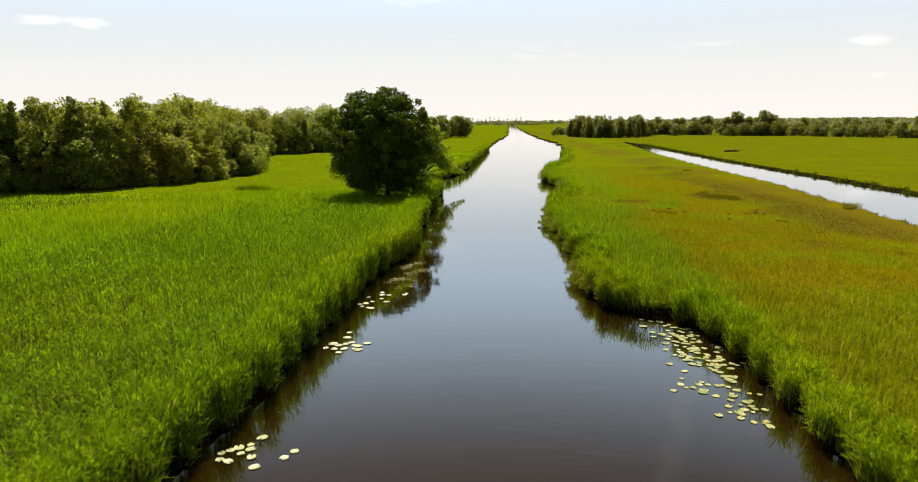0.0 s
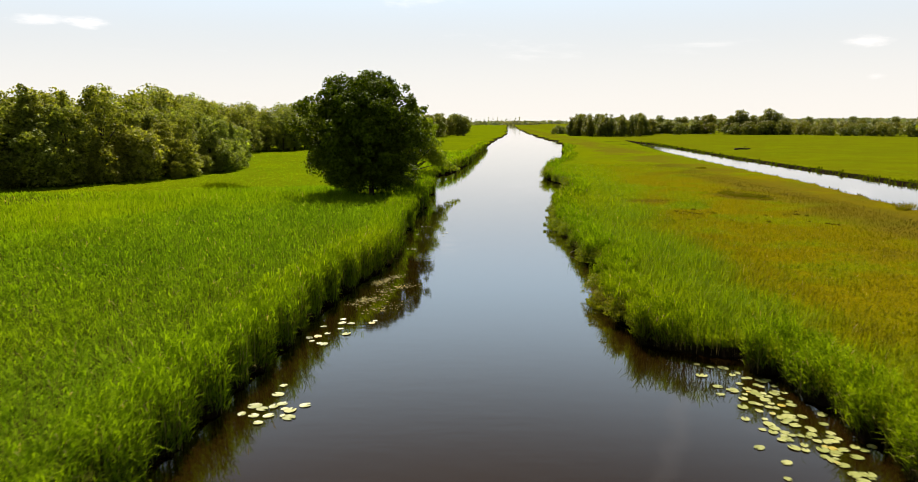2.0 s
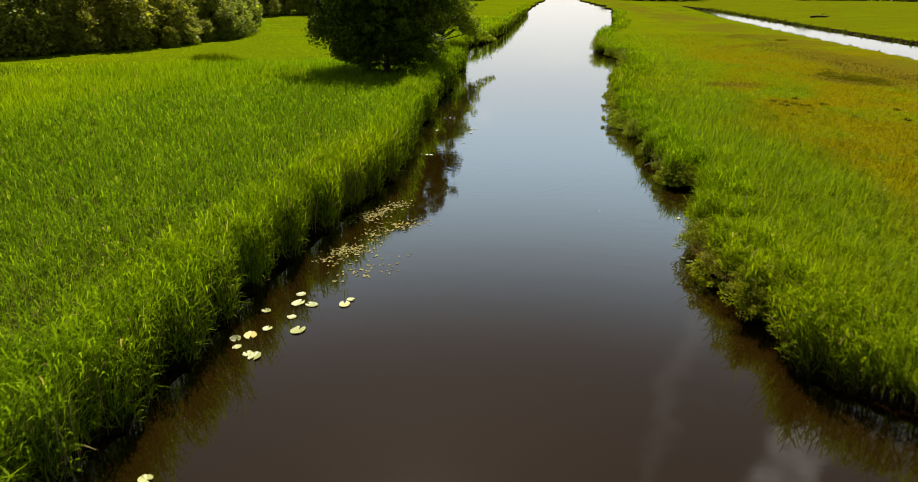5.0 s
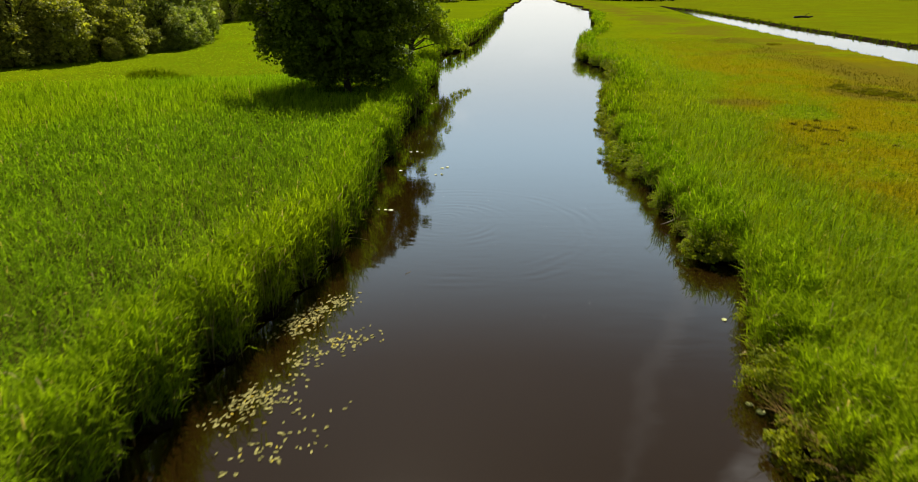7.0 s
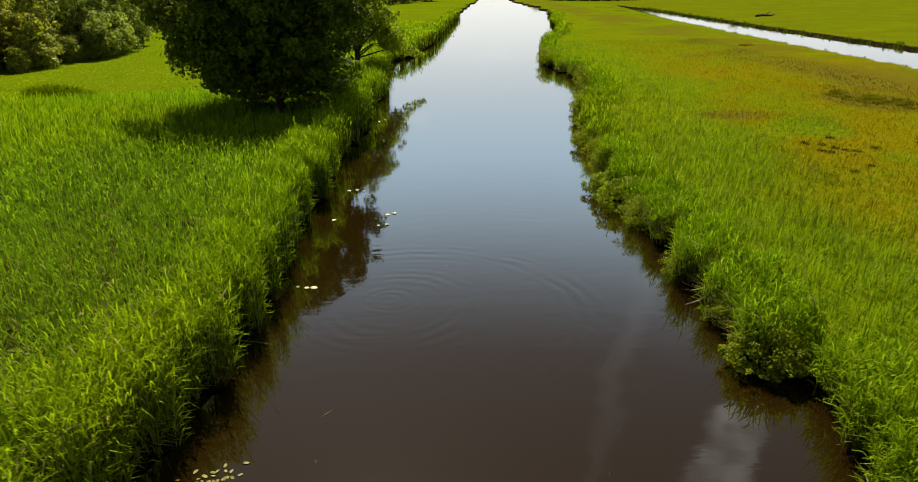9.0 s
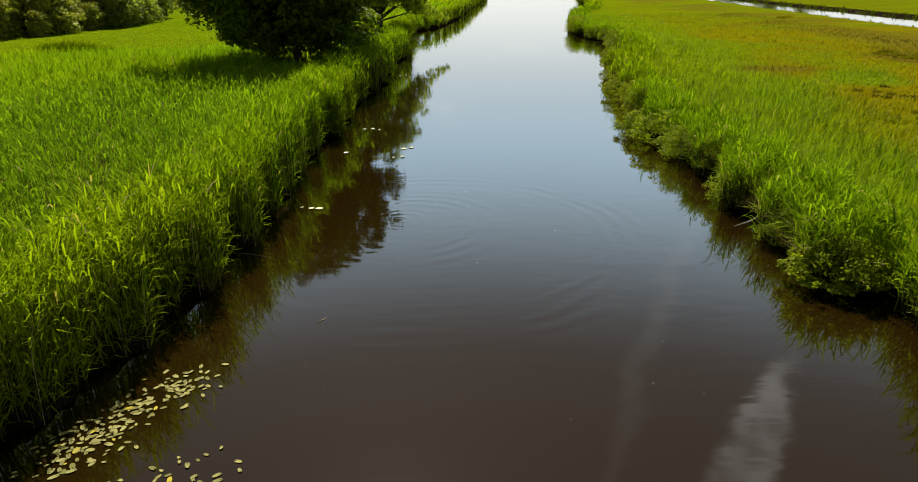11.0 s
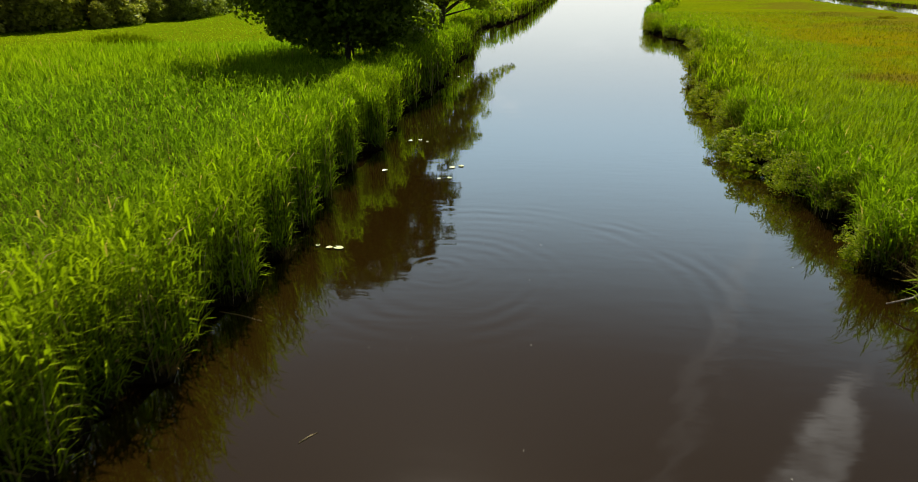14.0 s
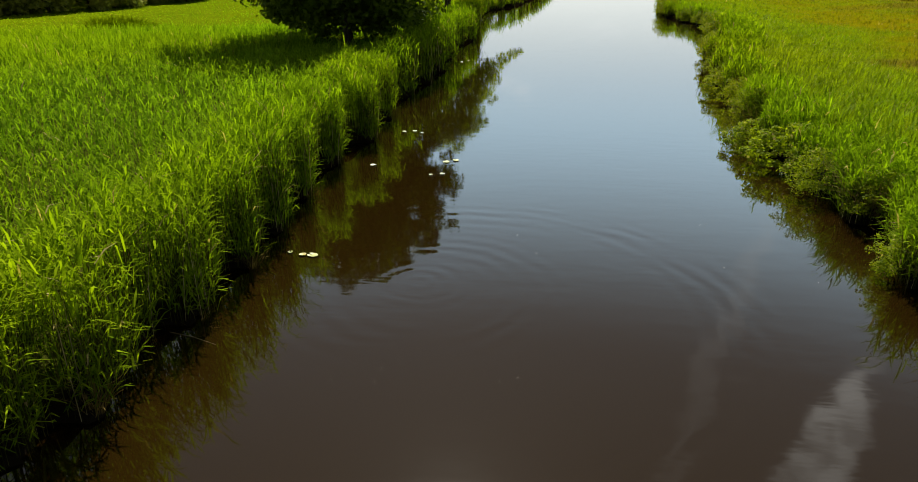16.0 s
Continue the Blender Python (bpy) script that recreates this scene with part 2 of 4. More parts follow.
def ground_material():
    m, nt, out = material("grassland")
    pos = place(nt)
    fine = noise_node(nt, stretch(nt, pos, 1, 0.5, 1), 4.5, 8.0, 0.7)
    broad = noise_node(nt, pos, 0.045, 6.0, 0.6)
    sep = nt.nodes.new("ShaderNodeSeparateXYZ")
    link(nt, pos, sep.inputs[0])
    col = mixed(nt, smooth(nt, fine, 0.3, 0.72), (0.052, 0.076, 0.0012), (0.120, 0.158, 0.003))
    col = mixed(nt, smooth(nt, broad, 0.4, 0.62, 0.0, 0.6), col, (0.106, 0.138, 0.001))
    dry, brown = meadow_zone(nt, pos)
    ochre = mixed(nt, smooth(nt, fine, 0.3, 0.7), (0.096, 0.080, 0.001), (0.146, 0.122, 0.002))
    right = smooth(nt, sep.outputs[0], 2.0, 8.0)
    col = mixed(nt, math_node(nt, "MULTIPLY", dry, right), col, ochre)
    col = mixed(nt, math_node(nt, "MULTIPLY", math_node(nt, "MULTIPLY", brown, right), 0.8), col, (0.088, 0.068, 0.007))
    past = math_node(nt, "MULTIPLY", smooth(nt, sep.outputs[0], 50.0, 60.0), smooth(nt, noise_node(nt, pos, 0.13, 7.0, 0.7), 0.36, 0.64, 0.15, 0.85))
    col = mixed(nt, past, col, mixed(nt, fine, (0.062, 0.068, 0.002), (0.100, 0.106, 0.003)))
    # left reed floor: dark litter, near-black to paint in shade between stalks
    litter_shade = math_node(nt, "MULTIPLY", smooth(nt, sep.outputs[0], -5.0, -3.0, 0.85, 0.0), smooth(nt, sep.outputs[1], 88.0, 96.0, 1.0, 0.0))
    col = mixed(nt, litter_shade, col, mixed(nt, fine, (0.012, 0.014, 0.003), (0.040, 0.038, 0.009)))
    # bank foot: dark mud, blackened to paint in the shade under the reeds
    mud_shade = smooth(nt, sep.outputs[2], 0.3, 0.45, 1.0, 0.0)
    col = mixed(nt, mud_shade, col, mixed(nt, fine, (0.005, 0.004, 0.0025), (0.017, 0.012, 0.007)))
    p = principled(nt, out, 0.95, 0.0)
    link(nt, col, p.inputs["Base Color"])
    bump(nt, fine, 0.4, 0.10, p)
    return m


def water_material():
    m, nt, out = material("peat_water")
    pos = place(nt)
    p = principled(nt, out, 0.045, 0.5)
    p.inputs["IOR"].default_value = 1.33
    # added coat that strengthens the mirrored sky beyond plain water
    p.inputs["Coat Weight"].default_value, p.inputs["Coat IOR"].default_value, p.inputs["Coat Roughness"].default_value = 0.85, 1.34, 0.04
    cloudy = noise_node(nt, pos, 0.12, 4.0, 0.55)
    link(nt, mixed(nt, cloudy, (0.0088, 0.0045, 0.0006), (0.0126, 0.0065, 0.0010)), p.inputs["Base Color"])
    wave = noise_node(nt, stretch(nt, pos, 0.8, 1.5, 1), 1.1, 3.0, 0.5, 0.2)
    calm = smooth(nt, noise_node(nt, pos, 0.05, 3.0), 0.35, 0.65)
    height = math_node(nt, "MULTIPLY", math_node(nt, "MULTIPLY", wave, math_node(nt, "ADD", 0.35, calm)), 0.0021)
    # short crosswise wavelets that fray the reflections
    fray = noise_node(nt, stretch(nt, pos, 0.55, 2.3, 1), 1.6, 2.0, 0.5, 0.1)
    fray = math_node(nt, "MULTIPLY", fray, smooth(nt, noise_node(nt, pos, 0.11, 3.0), 0.46, 0.66, 0.0002, 0.0017))
    height = math_node(nt, "ADD", height, fray)
    # rings that spread over the quiet reach: centre, length of a wave, height, where they are strongest and how far they fade
    sep = nt.nodes.new("ShaderNodeSeparateXYZ")
    link(nt, pos, sep.inputs[0])
    uneven = smooth(nt, noise_node(nt, pos, 0.45, 3.0, 0.6), 0.40, 0.62, 0.0, 1.0)
    waver = math_node(nt, "MULTIPLY", noise_node(nt, pos, 0.7, 2.0), 0.35)
    for cx, cy, length, tall, best, wide in ((-2.1, 62.0, 0.32, 0.0008, 0.6, 1.0), (-2.0, 61.6, 0.44, 0.0008, 2.2, 1.3), (-1.5, 60.9, 0.50, 0.0010, 5.0, 1.4)):
        a = math_node(nt, "SUBTRACT", sep.outputs[0], cx)
        b = math_node(nt, "SUBTRACT", sep.outputs[1], cy)
        far = math_node(nt, "SQRT", math_node(nt, "ADD", math_node(nt, "MULTIPLY", a, a), math_node(nt, "MULTIPLY", b, b)))
        far = math_node(nt, "ADD", far, waver)
        off = math_node(nt, "ABSOLUTE", math_node(nt, "SUBTRACT", far, best))
        crest = math_node(nt, "SINE", math_node(nt, "MULTIPLY", far, 2 * math.pi / length))
        crest = math_node(nt, "MULTIPLY", math_node(nt, "MULTIPLY", crest, smooth(nt, off, 0.0, wide, tall, 0.0)), uneven)
        height = math_node(nt, "ADD", height, crest)
    bump(nt, height, 1.0, 1.0, p)
    link(nt, p.inputs["Normal"].links[0].from_socket, p.inputs["Coat Normal"])
    return m


def bark_material(name, a, b, scale=6.0):
    m, nt, out = material(name)
    pos = place(nt)
    grain = noise_node(nt, stretch(nt, pos, 3, 3, 0.5), scale, 6.0, 0.65)
    p = principled(nt, out, 0.9, 0.2)
    link(nt, mixed(nt, smooth(nt, grain, 0.3, 0.7), a, b), p.inputs["Base Color"])
    bump(nt, grain, 0.7, 0.05, p)
    return m


def pad_material(name, a, b, rough=0.45, spec=0.3):
    m, nt, out = material(name)
    pos = place(nt)
    rnd = nt.nodes.new("ShaderNodeObjectInfo").outputs["Random"]
    col = mixed(nt, smooth(nt, rnd, 0.0, 0.85), a, b)
    col = mixed(nt, smooth(nt, rnd, 0.93, 0.96), col, (0.34, 0.27, 0.03))
    blot = noise_node(nt, pos, 14.0, 5.0, 0.65)
    col = mixed(nt, smooth(nt, blot, 0.55, 0.75, 0.0, 0.45), col, (0.17, 0.20, 0.04))
    p = principled(nt, out, rough, spec)
    link(nt, col, p.inputs["Base Color"])
    bump(nt, blot, 0.3, 0.01, p)
    return m


MAT_GROUND = ground_material()
MAT_WATER = water_material()
MAT_REED = foliage("reed", (0.038, 0.094, 0.004), (0.230, 0.362, 0.014), 0.43, 0.6, 0.0, straw=0.010)
MAT_BANK_REED = foliage("bank_reed", (0.017, 0.058, 0.002), (0.285, 0.420, 0.012), 0.42, 0.6, 0.0, straw=0.015)
MAT_GRASS = foliage("meadow_grass", (0.060, 0.104, 0.002), (0.205, 0.290, 0.009), 0.42, 0.6, 0.02, meadow=True, straw=0.006)
MAT_RUSH = foliage("rush", (0.026, 0.055, 0.0005), (0.120, 0.165, 0.001), 0.3, 0.7, 0.0, straw=0.01)
MAT_DULL = foliage("dull_sedge", (0.080, 0.080, 0.004), (0.160, 0.148, 0.008), 0.35, 0.8, 0.0, straw=0.02)
MAT_SEDGE = foliage("dry_sedge", (0.030, 0.022, 0.003), (0.075, 0.058, 0.008), 0.15, 0.8, 0.0)
MAT_ALDER = foliage("alder_leaf", (0.055, 0.095, 0.004), (0.330, 0.430, 0.030), 0.48, 0.6, 0.08, straw=0.0, blot_size=0.5)
MAT_OAK = foliage("tree_leaf", (0.005, 0.014, 0.001), (0.175, 0.250, 0.008), 0.24, 0.6, 0.08, straw=0.0, blot_size=0.5)
MAT_WOOD_LEAF = foliage("wood_leaf", (0.010, 0.020, 0.003), (0.380, 0.450, 0.085), 0.42, 0.6, 0.10, straw=0.0, blot_size=0.3)
MAT_FAR_LEAF = foliage("far_leaf", (0.045, 0.065, 0.010), (0.240, 0.260, 0.045), 0.38, 0.5, 0.2, straw=0.0, blot_size=0.05)
MAT_BUSH = foliage("bush_leaf", (0.030, 0.064, 0.001), (0.275, 0.330, 0.014), 0.48, 0.6, 0.06, straw=0.03, blot_size=0.8)
# horizon leaves: distance haze painted in as pale grey-green
MAT_HORIZON_HAZE = foliage("horizon_haze_leaf", (0.170, 0.195, 0.140), (0.240, 0.265, 0.190), 0.35, 0.9, 0.1, straw=0.0, blot_size=0.01)
MAT_WITHERED = foliage("withered_sedge", (0.070, 0.050, 0.016), (0.240, 0.185, 0.070), 0.2, 0.7, 0.0, straw=0.0, blot_size=0.8)
# dead stems, darkened so shade low in the fringe is in the colour
MAT_STEM_SHADE = foliage("stem_shade", (0.014, 0.018, 0.003), (0.078, 0.084, 0.018), 0.10, 0.9, 0.0, straw=0.08, blot_size=0.8)
MAT_BARK = bark_material("bark", (0.022, 0.017, 0.012), (0.075, 0.058, 0.042))
MAT_DEADWOOD = bark_material("dead_wood", (0.16, 0.13, 0.10), (0.38, 0.33, 0.27))
MAT_STRAW = bark_material("dead_reed", (0.25, 0.19, 0.09), (0.42, 0.34, 0.18), 20.0)
MAT_PAD = pad_material("lily_leaf", (0.18, 0.205, 0.038), (0.30, 0.315, 0.095))
MAT_FLUFF = bark_material("seed_fluff", (0.6, 0.58, 0.52), (0.8, 0.78, 0.74), 40.0)
MAT_WEED = pad_material("pondweed_leaf", (0.128, 0.118, 0.036), (0.240, 0.218, 0.075), 0.8, 0.05)


# ---- shared builders ----
def mesh_of(name, verts, sizes, corners, mat):
    """A mesh from arrays: places, corners per face, corner indices."""
    me = bpy.data.meshes.new(name)
    sizes = np.asarray(sizes, np.int32)
    me.vertices.add(len(verts))
    me.vertices.foreach_set("co", np.asarray(verts, np.float32).ravel())
    me.loops.add(len(corners))
    me.loops.foreach_set("vertex_index", np.asarray(corners, np.int32))
    me.polygons.add(len(sizes))
    me.polygons.foreach_set("loop_start", np.concatenate(([0], np.cumsum(sizes)[:-1])).astype(np.int32))
    me.update(calc_edges=True)
    me.validate()
    me.materials.append(mat)
    return me


def blades(base, yaw, length, width, lean, droop):
    """Bent tapering blades: five corners and two faces each."""
    n = len(base)
    head = np.stack([np.cos(yaw), np.sin(yaw), np.zeros(n)], 1)
    side = np.stack([-np.sin(yaw), np.cos(yaw), np.zeros(n)], 1) * (width / 2)[:, None]
    up = np.array([0, 0, 1.0])
    mid = base + (length * 0.55)[:, None] * (np.sin(lean)[:, None] * head + np.cos(lean)[:, None] * up)
    tip = mid + (length * 0.48)[:, None] * (np.sin(lean + droop)[:, None] * head + np.cos(lean + droop)[:, None] * up)
    v = np.stack([base - side * 0.6, base + side * 0.6, mid + side, mid - side, tip], 1).reshape(-1, 3)
    corners = (np.array([0, 1, 2, 3, 3, 2, 4])[None] + 5 * np.arange(n)[:, None]).ravel()
    return v, np.tile([4, 3], n), corners


def merged(chunks):
    verts, sizes, corners, at = [], [], [], 0
    for v, s, c in chunks:
        verts.append(v), sizes.append(s), corners.append(c + at)
        at += len(v)
    return np.concatenate(verts), np.concatenate(sizes), np.concatenate(corners)


def stalks(rng, base, height, leaf, width, count=4, low=0.35, out=None, withered=False):
    """Reed stalks: a stem and leaves that arch away from it."""
    n = len(base)
    yaw = rng.uniform(0, 2 * np.pi, n)
    lean = np.abs(rng.normal(0, 0.10, n))
    stems = blades(base, yaw, height * (0.9 if out is None else 0.94), np.full(n, width * 0.4), lean, rng.uniform(0, 0.25, n))
    chunks = []
    head = np.stack([np.cos(yaw) * np.sin(lean), np.sin(yaw) * np.sin(lean), np.cos(lean)], 1)
    for k in range(count):
        f = (low + (0.98 - low) * (k + rng.uniform(0, 1, n)) / count) * 0.97
        b = base + head * (height * f)[:, None]
        turn = rng.uniform(0, 2 * np.pi, n) if out is None else np.where(rng.uniform(0, 1, n) < 0.3, out + rng.normal(0, 0.6, n), rng.uniform(0, 2 * np.pi, n))
        chunks.append(blades(b, turn, leaf * rng.uniform(0.7, 1.25, n), width * rng.uniform(0.7, 1.2, n), rng.uniform(0.3, 1.05, n) if out is None else rng.uniform(0.2, 0.95, n), rng.uniform(0.2, 1.0, n)))
    # withered leaves hang round the lower stalk, dark to paint in shade there
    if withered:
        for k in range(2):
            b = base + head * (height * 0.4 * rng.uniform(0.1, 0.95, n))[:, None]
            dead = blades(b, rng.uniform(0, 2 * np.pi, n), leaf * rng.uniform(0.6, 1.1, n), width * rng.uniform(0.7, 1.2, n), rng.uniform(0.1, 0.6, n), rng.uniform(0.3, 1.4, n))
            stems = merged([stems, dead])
    return merged(chunks), stems


def part(name, data, parent, label=""):
    ob = new(name, data)
    ob.parent = parent
    return tagged(ob, label)


def thing(name, m, label, category, group="", kind=""):
    ob = new(name)
    ob.matrix_basis = m
    return tagged(ob, label, category, group, kind)


def tube(verts, faces, points, radii, seg=7):
    """Adds a tapering round limb to lists of places and faces."""
    start = len(verts)
    for i, (p, r) in enumerate(zip(points, radii)):
        a, b = Vector(points[max(i - 1, 0)]), Vector(points[min(i + 1, len(points) - 1)])
        q = (b - a).normalized().to_track_quat("Z", "Y")
        for k in range(seg):
            t = 2 * math.pi * k / seg
            verts.append(tuple(Vector(p) + q @ Vector((math.cos(t) * r, math.sin(t) * r, 0))))
    for i in range(len(points) - 1):
        for k in range(seg):
            a, b = start + i * seg + k, start + i * seg + (k + 1) % seg
            faces.append((a, b, b + seg, a + seg))
    faces.append(tuple(start + (len(points) - 1) * seg + k for k in range(seg)))
    faces.append(tuple(start + k for k in reversed(range(seg))))


def solid(name, verts, faces, mat, smooth_shade=True):
    me = bpy.data.meshes.new(name)
    me.from_pydata(verts, [], faces)
    me.materials.append(mat)
    if smooth_shade:
        me.polygons.foreach_set("use_smooth", [True] * len(me.polygons))
    me.update()
    return me


def leaves(rng, spots, out_way, size):
    """Small pointed leaf sprays, folded along the middle, facing roughly outwards."""
    n = len(spots)
    nrm = out_way + rng.normal(0, 0.7, (n, 3)) + np.array([0, 0, 0.55])
    nrm /= np.linalg.norm(nrm, axis=1)[:, None]
    a = np.cross(nrm, rng.normal(0, 1, (n, 3)))
    a /= np.linalg.norm(a, axis=1)[:, None] + 1e-9
    b = np.cross(nrm, a)
    s = (size * rng.uniform(0.6, 1.3, n))[:, None]
    fold = nrm * s * rng.uniform(-0.15, 0.25, n)[:, None]
    v = np.stack([spots - a * s * 0.55, spots + b * s * 0.36 + fold, spots + a * s * 0.55, spots - b * s * 0.36 + fold], 1).reshape(-1, 3)
    corners = (np.array([0, 1, 2, 0, 2, 3])[None] + 4 * np.arange(n)[:, None]).ravel()
    return v, np.tile([3, 3], n), corners


def crown_and_trunk(name, seed, height, radius, profile, clump, count, size, leaf_mat, stems=1, base=0.12, extra=(), bare=0.5, dense=1.0, core_part=0.10, core_size=1.7, lobes=0, shift=0.0):
    """A tree's two meshes: limbs that reach into clumps of leaves, and the leaves. profile: radius by height."""
    rng = np.random.default_rng(seed)
    hs, rs = zip(*profile)
    centres, radii = [], []
    tries = 0
    want = int(26 * (radius / clump / 3.2) ** 2 * (height / radius / 1.8) * dense) + 10
    while len(centres) < want and tries < 4000:
        tries += 1
        f = rng.uniform(base, 0.95)
        r = np.interp(f, hs, rs) * radius
        a, q = rng.uniform(0, 2 * np.pi), math.sqrt(rng.uniform(0.12, 1))
        c = np.array([math.cos(a) * r * q * 0.86, math.sin(a) * r * q * 0.86, f * height])
        rad = clump * rng.uniform(0.65, 1.25)
        if all(np.linalg.norm(c - o) > 0.55 * min(rad, p) + 0.25 * clump for o, p in zip(centres, radii)):
            centres.append(c), radii.append(rad)
    for k in range(lobes):
        # boughs that break the outline
        f, a = rng.uniform(base + 0.15, 0.97), rng.uniform(0, 2 * np.pi)
        r = np.interp(f, hs, rs) * radius * rng.uniform(0.88, 1.06)
        centres.append(np.array([math.cos(a) * r, math.sin(a) * r, f * height * rng.uniform(1.0, 1.04)])), radii.append(clump * rng.uniform(0.3, 0.62))
    for e in extra:
        centres.append(np.array(e[:3])), radii.append(e[3])
    centres, radii = np.array(centres), np.array(radii)
    centres[:, 0] += shift
    pick = rng.choice(len(centres), count, p=radii**2 / (radii**2).sum())
    way = rng.normal(0, 1, (count, 3))
    way[:, 2] += 0.40
    way /= np.linalg.norm(way, axis=1)[:, None]
    depth = 1 - np.abs(rng.normal(0, 0.3, count)) + (rng.uniform(0, 1, count) < 0.06) * rng.uniform(0, 0.45, count)
    spots = centres[pick] + way * (radii[pick] * depth)[:, None] * np.array([1, 1, 0.8])
    spots[:, 2] = np.maximum(spots[:, 2], 0.25)
    # a darker core of larger sprays closes the crown
    n = int(count * core_part)
    f = rng.uniform(base + 0.04, 0.80, n)
    r = np.interp(f, hs, rs) * radius * 0.66 * np.sqrt(rng.uniform(0, 1, n))
    a = rng.uniform(0, 2 * np.pi, n)
    core = np.stack([np.cos(a) * r + shift, np.sin(a) * r, np.maximum(f * height, 0.5)], 1)
    crown = mesh_of(name + "_crown", *merged([leaves(rng, spots, way, size), leaves(rng, core, rng.normal(0, 1, (n, 3)), size * core_size)]), leaf_mat)
    verts, faces = [], []
    for s in range(stems):
        a = rng.uniform(0, 2 * np.pi)
        off = np.array([math.cos(a), math.sin(a), 0]) * (0.0 if s == 0 else radius * 0.22)
        thick = height * 0.021 * (1 if s == 0 else 0.75)
        pts = [off + np.array([rng.normal(0, 0.012), rng.normal(0, 0.012), 0]) * height * f + off * 0.8 * f + np.array([0, 0, height * f]) for f in (-0.03, 0.1, 0.25, 0.42, 0.6, 0.78)]
        tube(verts, faces, [tuple(p) for p in pts], [thick * k for k in (1.45, 1.0, 0.85, 0.62, 0.38, 0.12)])
        for c in centres[rng.permutation(len(centres))[: int(12 * bare) + 6]]:
            k = min(max(c[2] / height * 0.55, 0.1), 0.6)
            p0 = pts[1] * (1 - k) + pts[4] * k
            p1 = p0 * 0.45 + c * 0.55 + np.array([0, 0, 0.04 * height])
            tube(verts, faces, [tuple(p0), tuple(p1), tuple(c)], [thick * 0.42, thick * 0.24, thick * 0.06], 5)
    trunk = solid(name + "_trunk", verts, faces, MAT_BARK)
    return trunk, crown


# ---- the land and the water ----
LEFT_BANK = [(-400, -9), (0, -8.3), (24, -7.7), (27, -7.4), (29.6, -7.0), (32.7, -7.0), (35, -6.8), (37.2, -6.9), (38.5, -6.7), (41.2, -6.5),
             (45.3, -6.6), (50.4, -6.0), (53.0, -5.55), (54.9, -5.15), (57.8, -4.7), (61.8, -4.75), (65.8, -5.15), (68.8, -5.4), (71.7, -5.1), (79, -5.7), (81, -5.5),
             (89, -5.6), (94.5, -6.7), (101, -6.0), (112, -7.2), (118, -7.7), (127, -8.2), (134, -5.8), (153, -4.2), (199, -2.6), (315, 1.5), (510, 12.5),
             (830, 20), (2000, 45), (6000, 120)]
RIGHT_BANK = [(-400, 12), (0, 11), (24.6, 10.7), (29.6, 10.9), (34.5, 10.9), (37.0, 10.6), (38.8, 10.2), (39.4, 9.8), (40.1, 10.0), (40.7, 10.2), (40.9, 8.7), (41.3, 7.7), (41.8, 6.9), (42.6, 6.2), (44.6, 5.7),
              (47, 5.7), (50.5, 5.6), (53.2, 6.3), (54.2, 6.75), (55.6, 6.85), (57.9, 6.2), (62.6, 6.0), (66, 6.2), (71.4, 5.75),
              (75.3, 6.1), (80.2, 6.2), (84, 6.6), (89, 7.0), (98.5, 10.0), (102, 10.2), (110, 10.7), (114.5, 9.9), (120.7, 8.7), (127, 9.0), (150, 11.5),
              (166, 15.3), (181, 18), (210, 20), (240, 24), (320, 27), (437, 25), (823, 29), (2000, 60), (6000, 150)]
DITCH_LEFT = [(-400, 38), (69, 39.2), (90, 41.2), (110, 43.4), (130, 43.8), (150, 44.6), (190, 46.9), (208, 48.2), (263, 53.5), (290, 56), (320, 59)]
DITCH_RIGHT = [(-400, 54), (95, 55.2), (125, 55.6), (150, 55.6), (180, 56), (205, 57.1), (225, 57.9), (283, 60.2), (300, 59), (320, 59)]
H_LEFT, H_RIGHT = 0.75, 0.58


def line_x(line, y):
    ys, xs = zip(*line)
    return np.interp(y, ys, xs)


# where the clumps of the banks push out into the water, along y, and how deep the notch before each is
NOSES = {-1: [(-400, 0.8), (22, 0.8), (24.2, 0.7), (26.6, 0.9), (29.6, 0.9), (32.4, 0.7), (34.9, 0.8), (37.0, 0.7), (38.7, 0.8), (41.2, 0.9), (43.3, 0.7), (45.3, 0.9), (47.6, 0.9), (50.4, 1.0), (53.0, 0.7), (54.9, 0.6),
              (57.3, 0.7), (59.8, 1.0), (62.0, 0.9), (63.9, 0.8), (66.0, 0.8), (68.8, 1.2), (71.7, 1.2), (75.0, 0.8), (79.0, 1.2), (82.5, 0.8), (86.0, 1.0), (90.0, 1.0)],
         1: [(-400, 0.5), (23, 0.5), (26, 0.5), (29, 0.6), (31.5, 0.5), (34, 0.6), (36.5, 0.5), (39, 0.5), (42.0, 0.2), (45.0, 0.6), (46.6, 0.7), (47.9, 0.5), (50.5, 0.7), (53.0, 0.4), (54.6, 0.3), (57.9, 1.1), (60.6, 0.5),
             (62.6, 1.0), (66.0, 0.6), (69.0, 0.5), (71.5, 1.0), (75.0, 0.5), (80.2, 0.8), (84.0, 0.5), (89.0, 0.8)]}
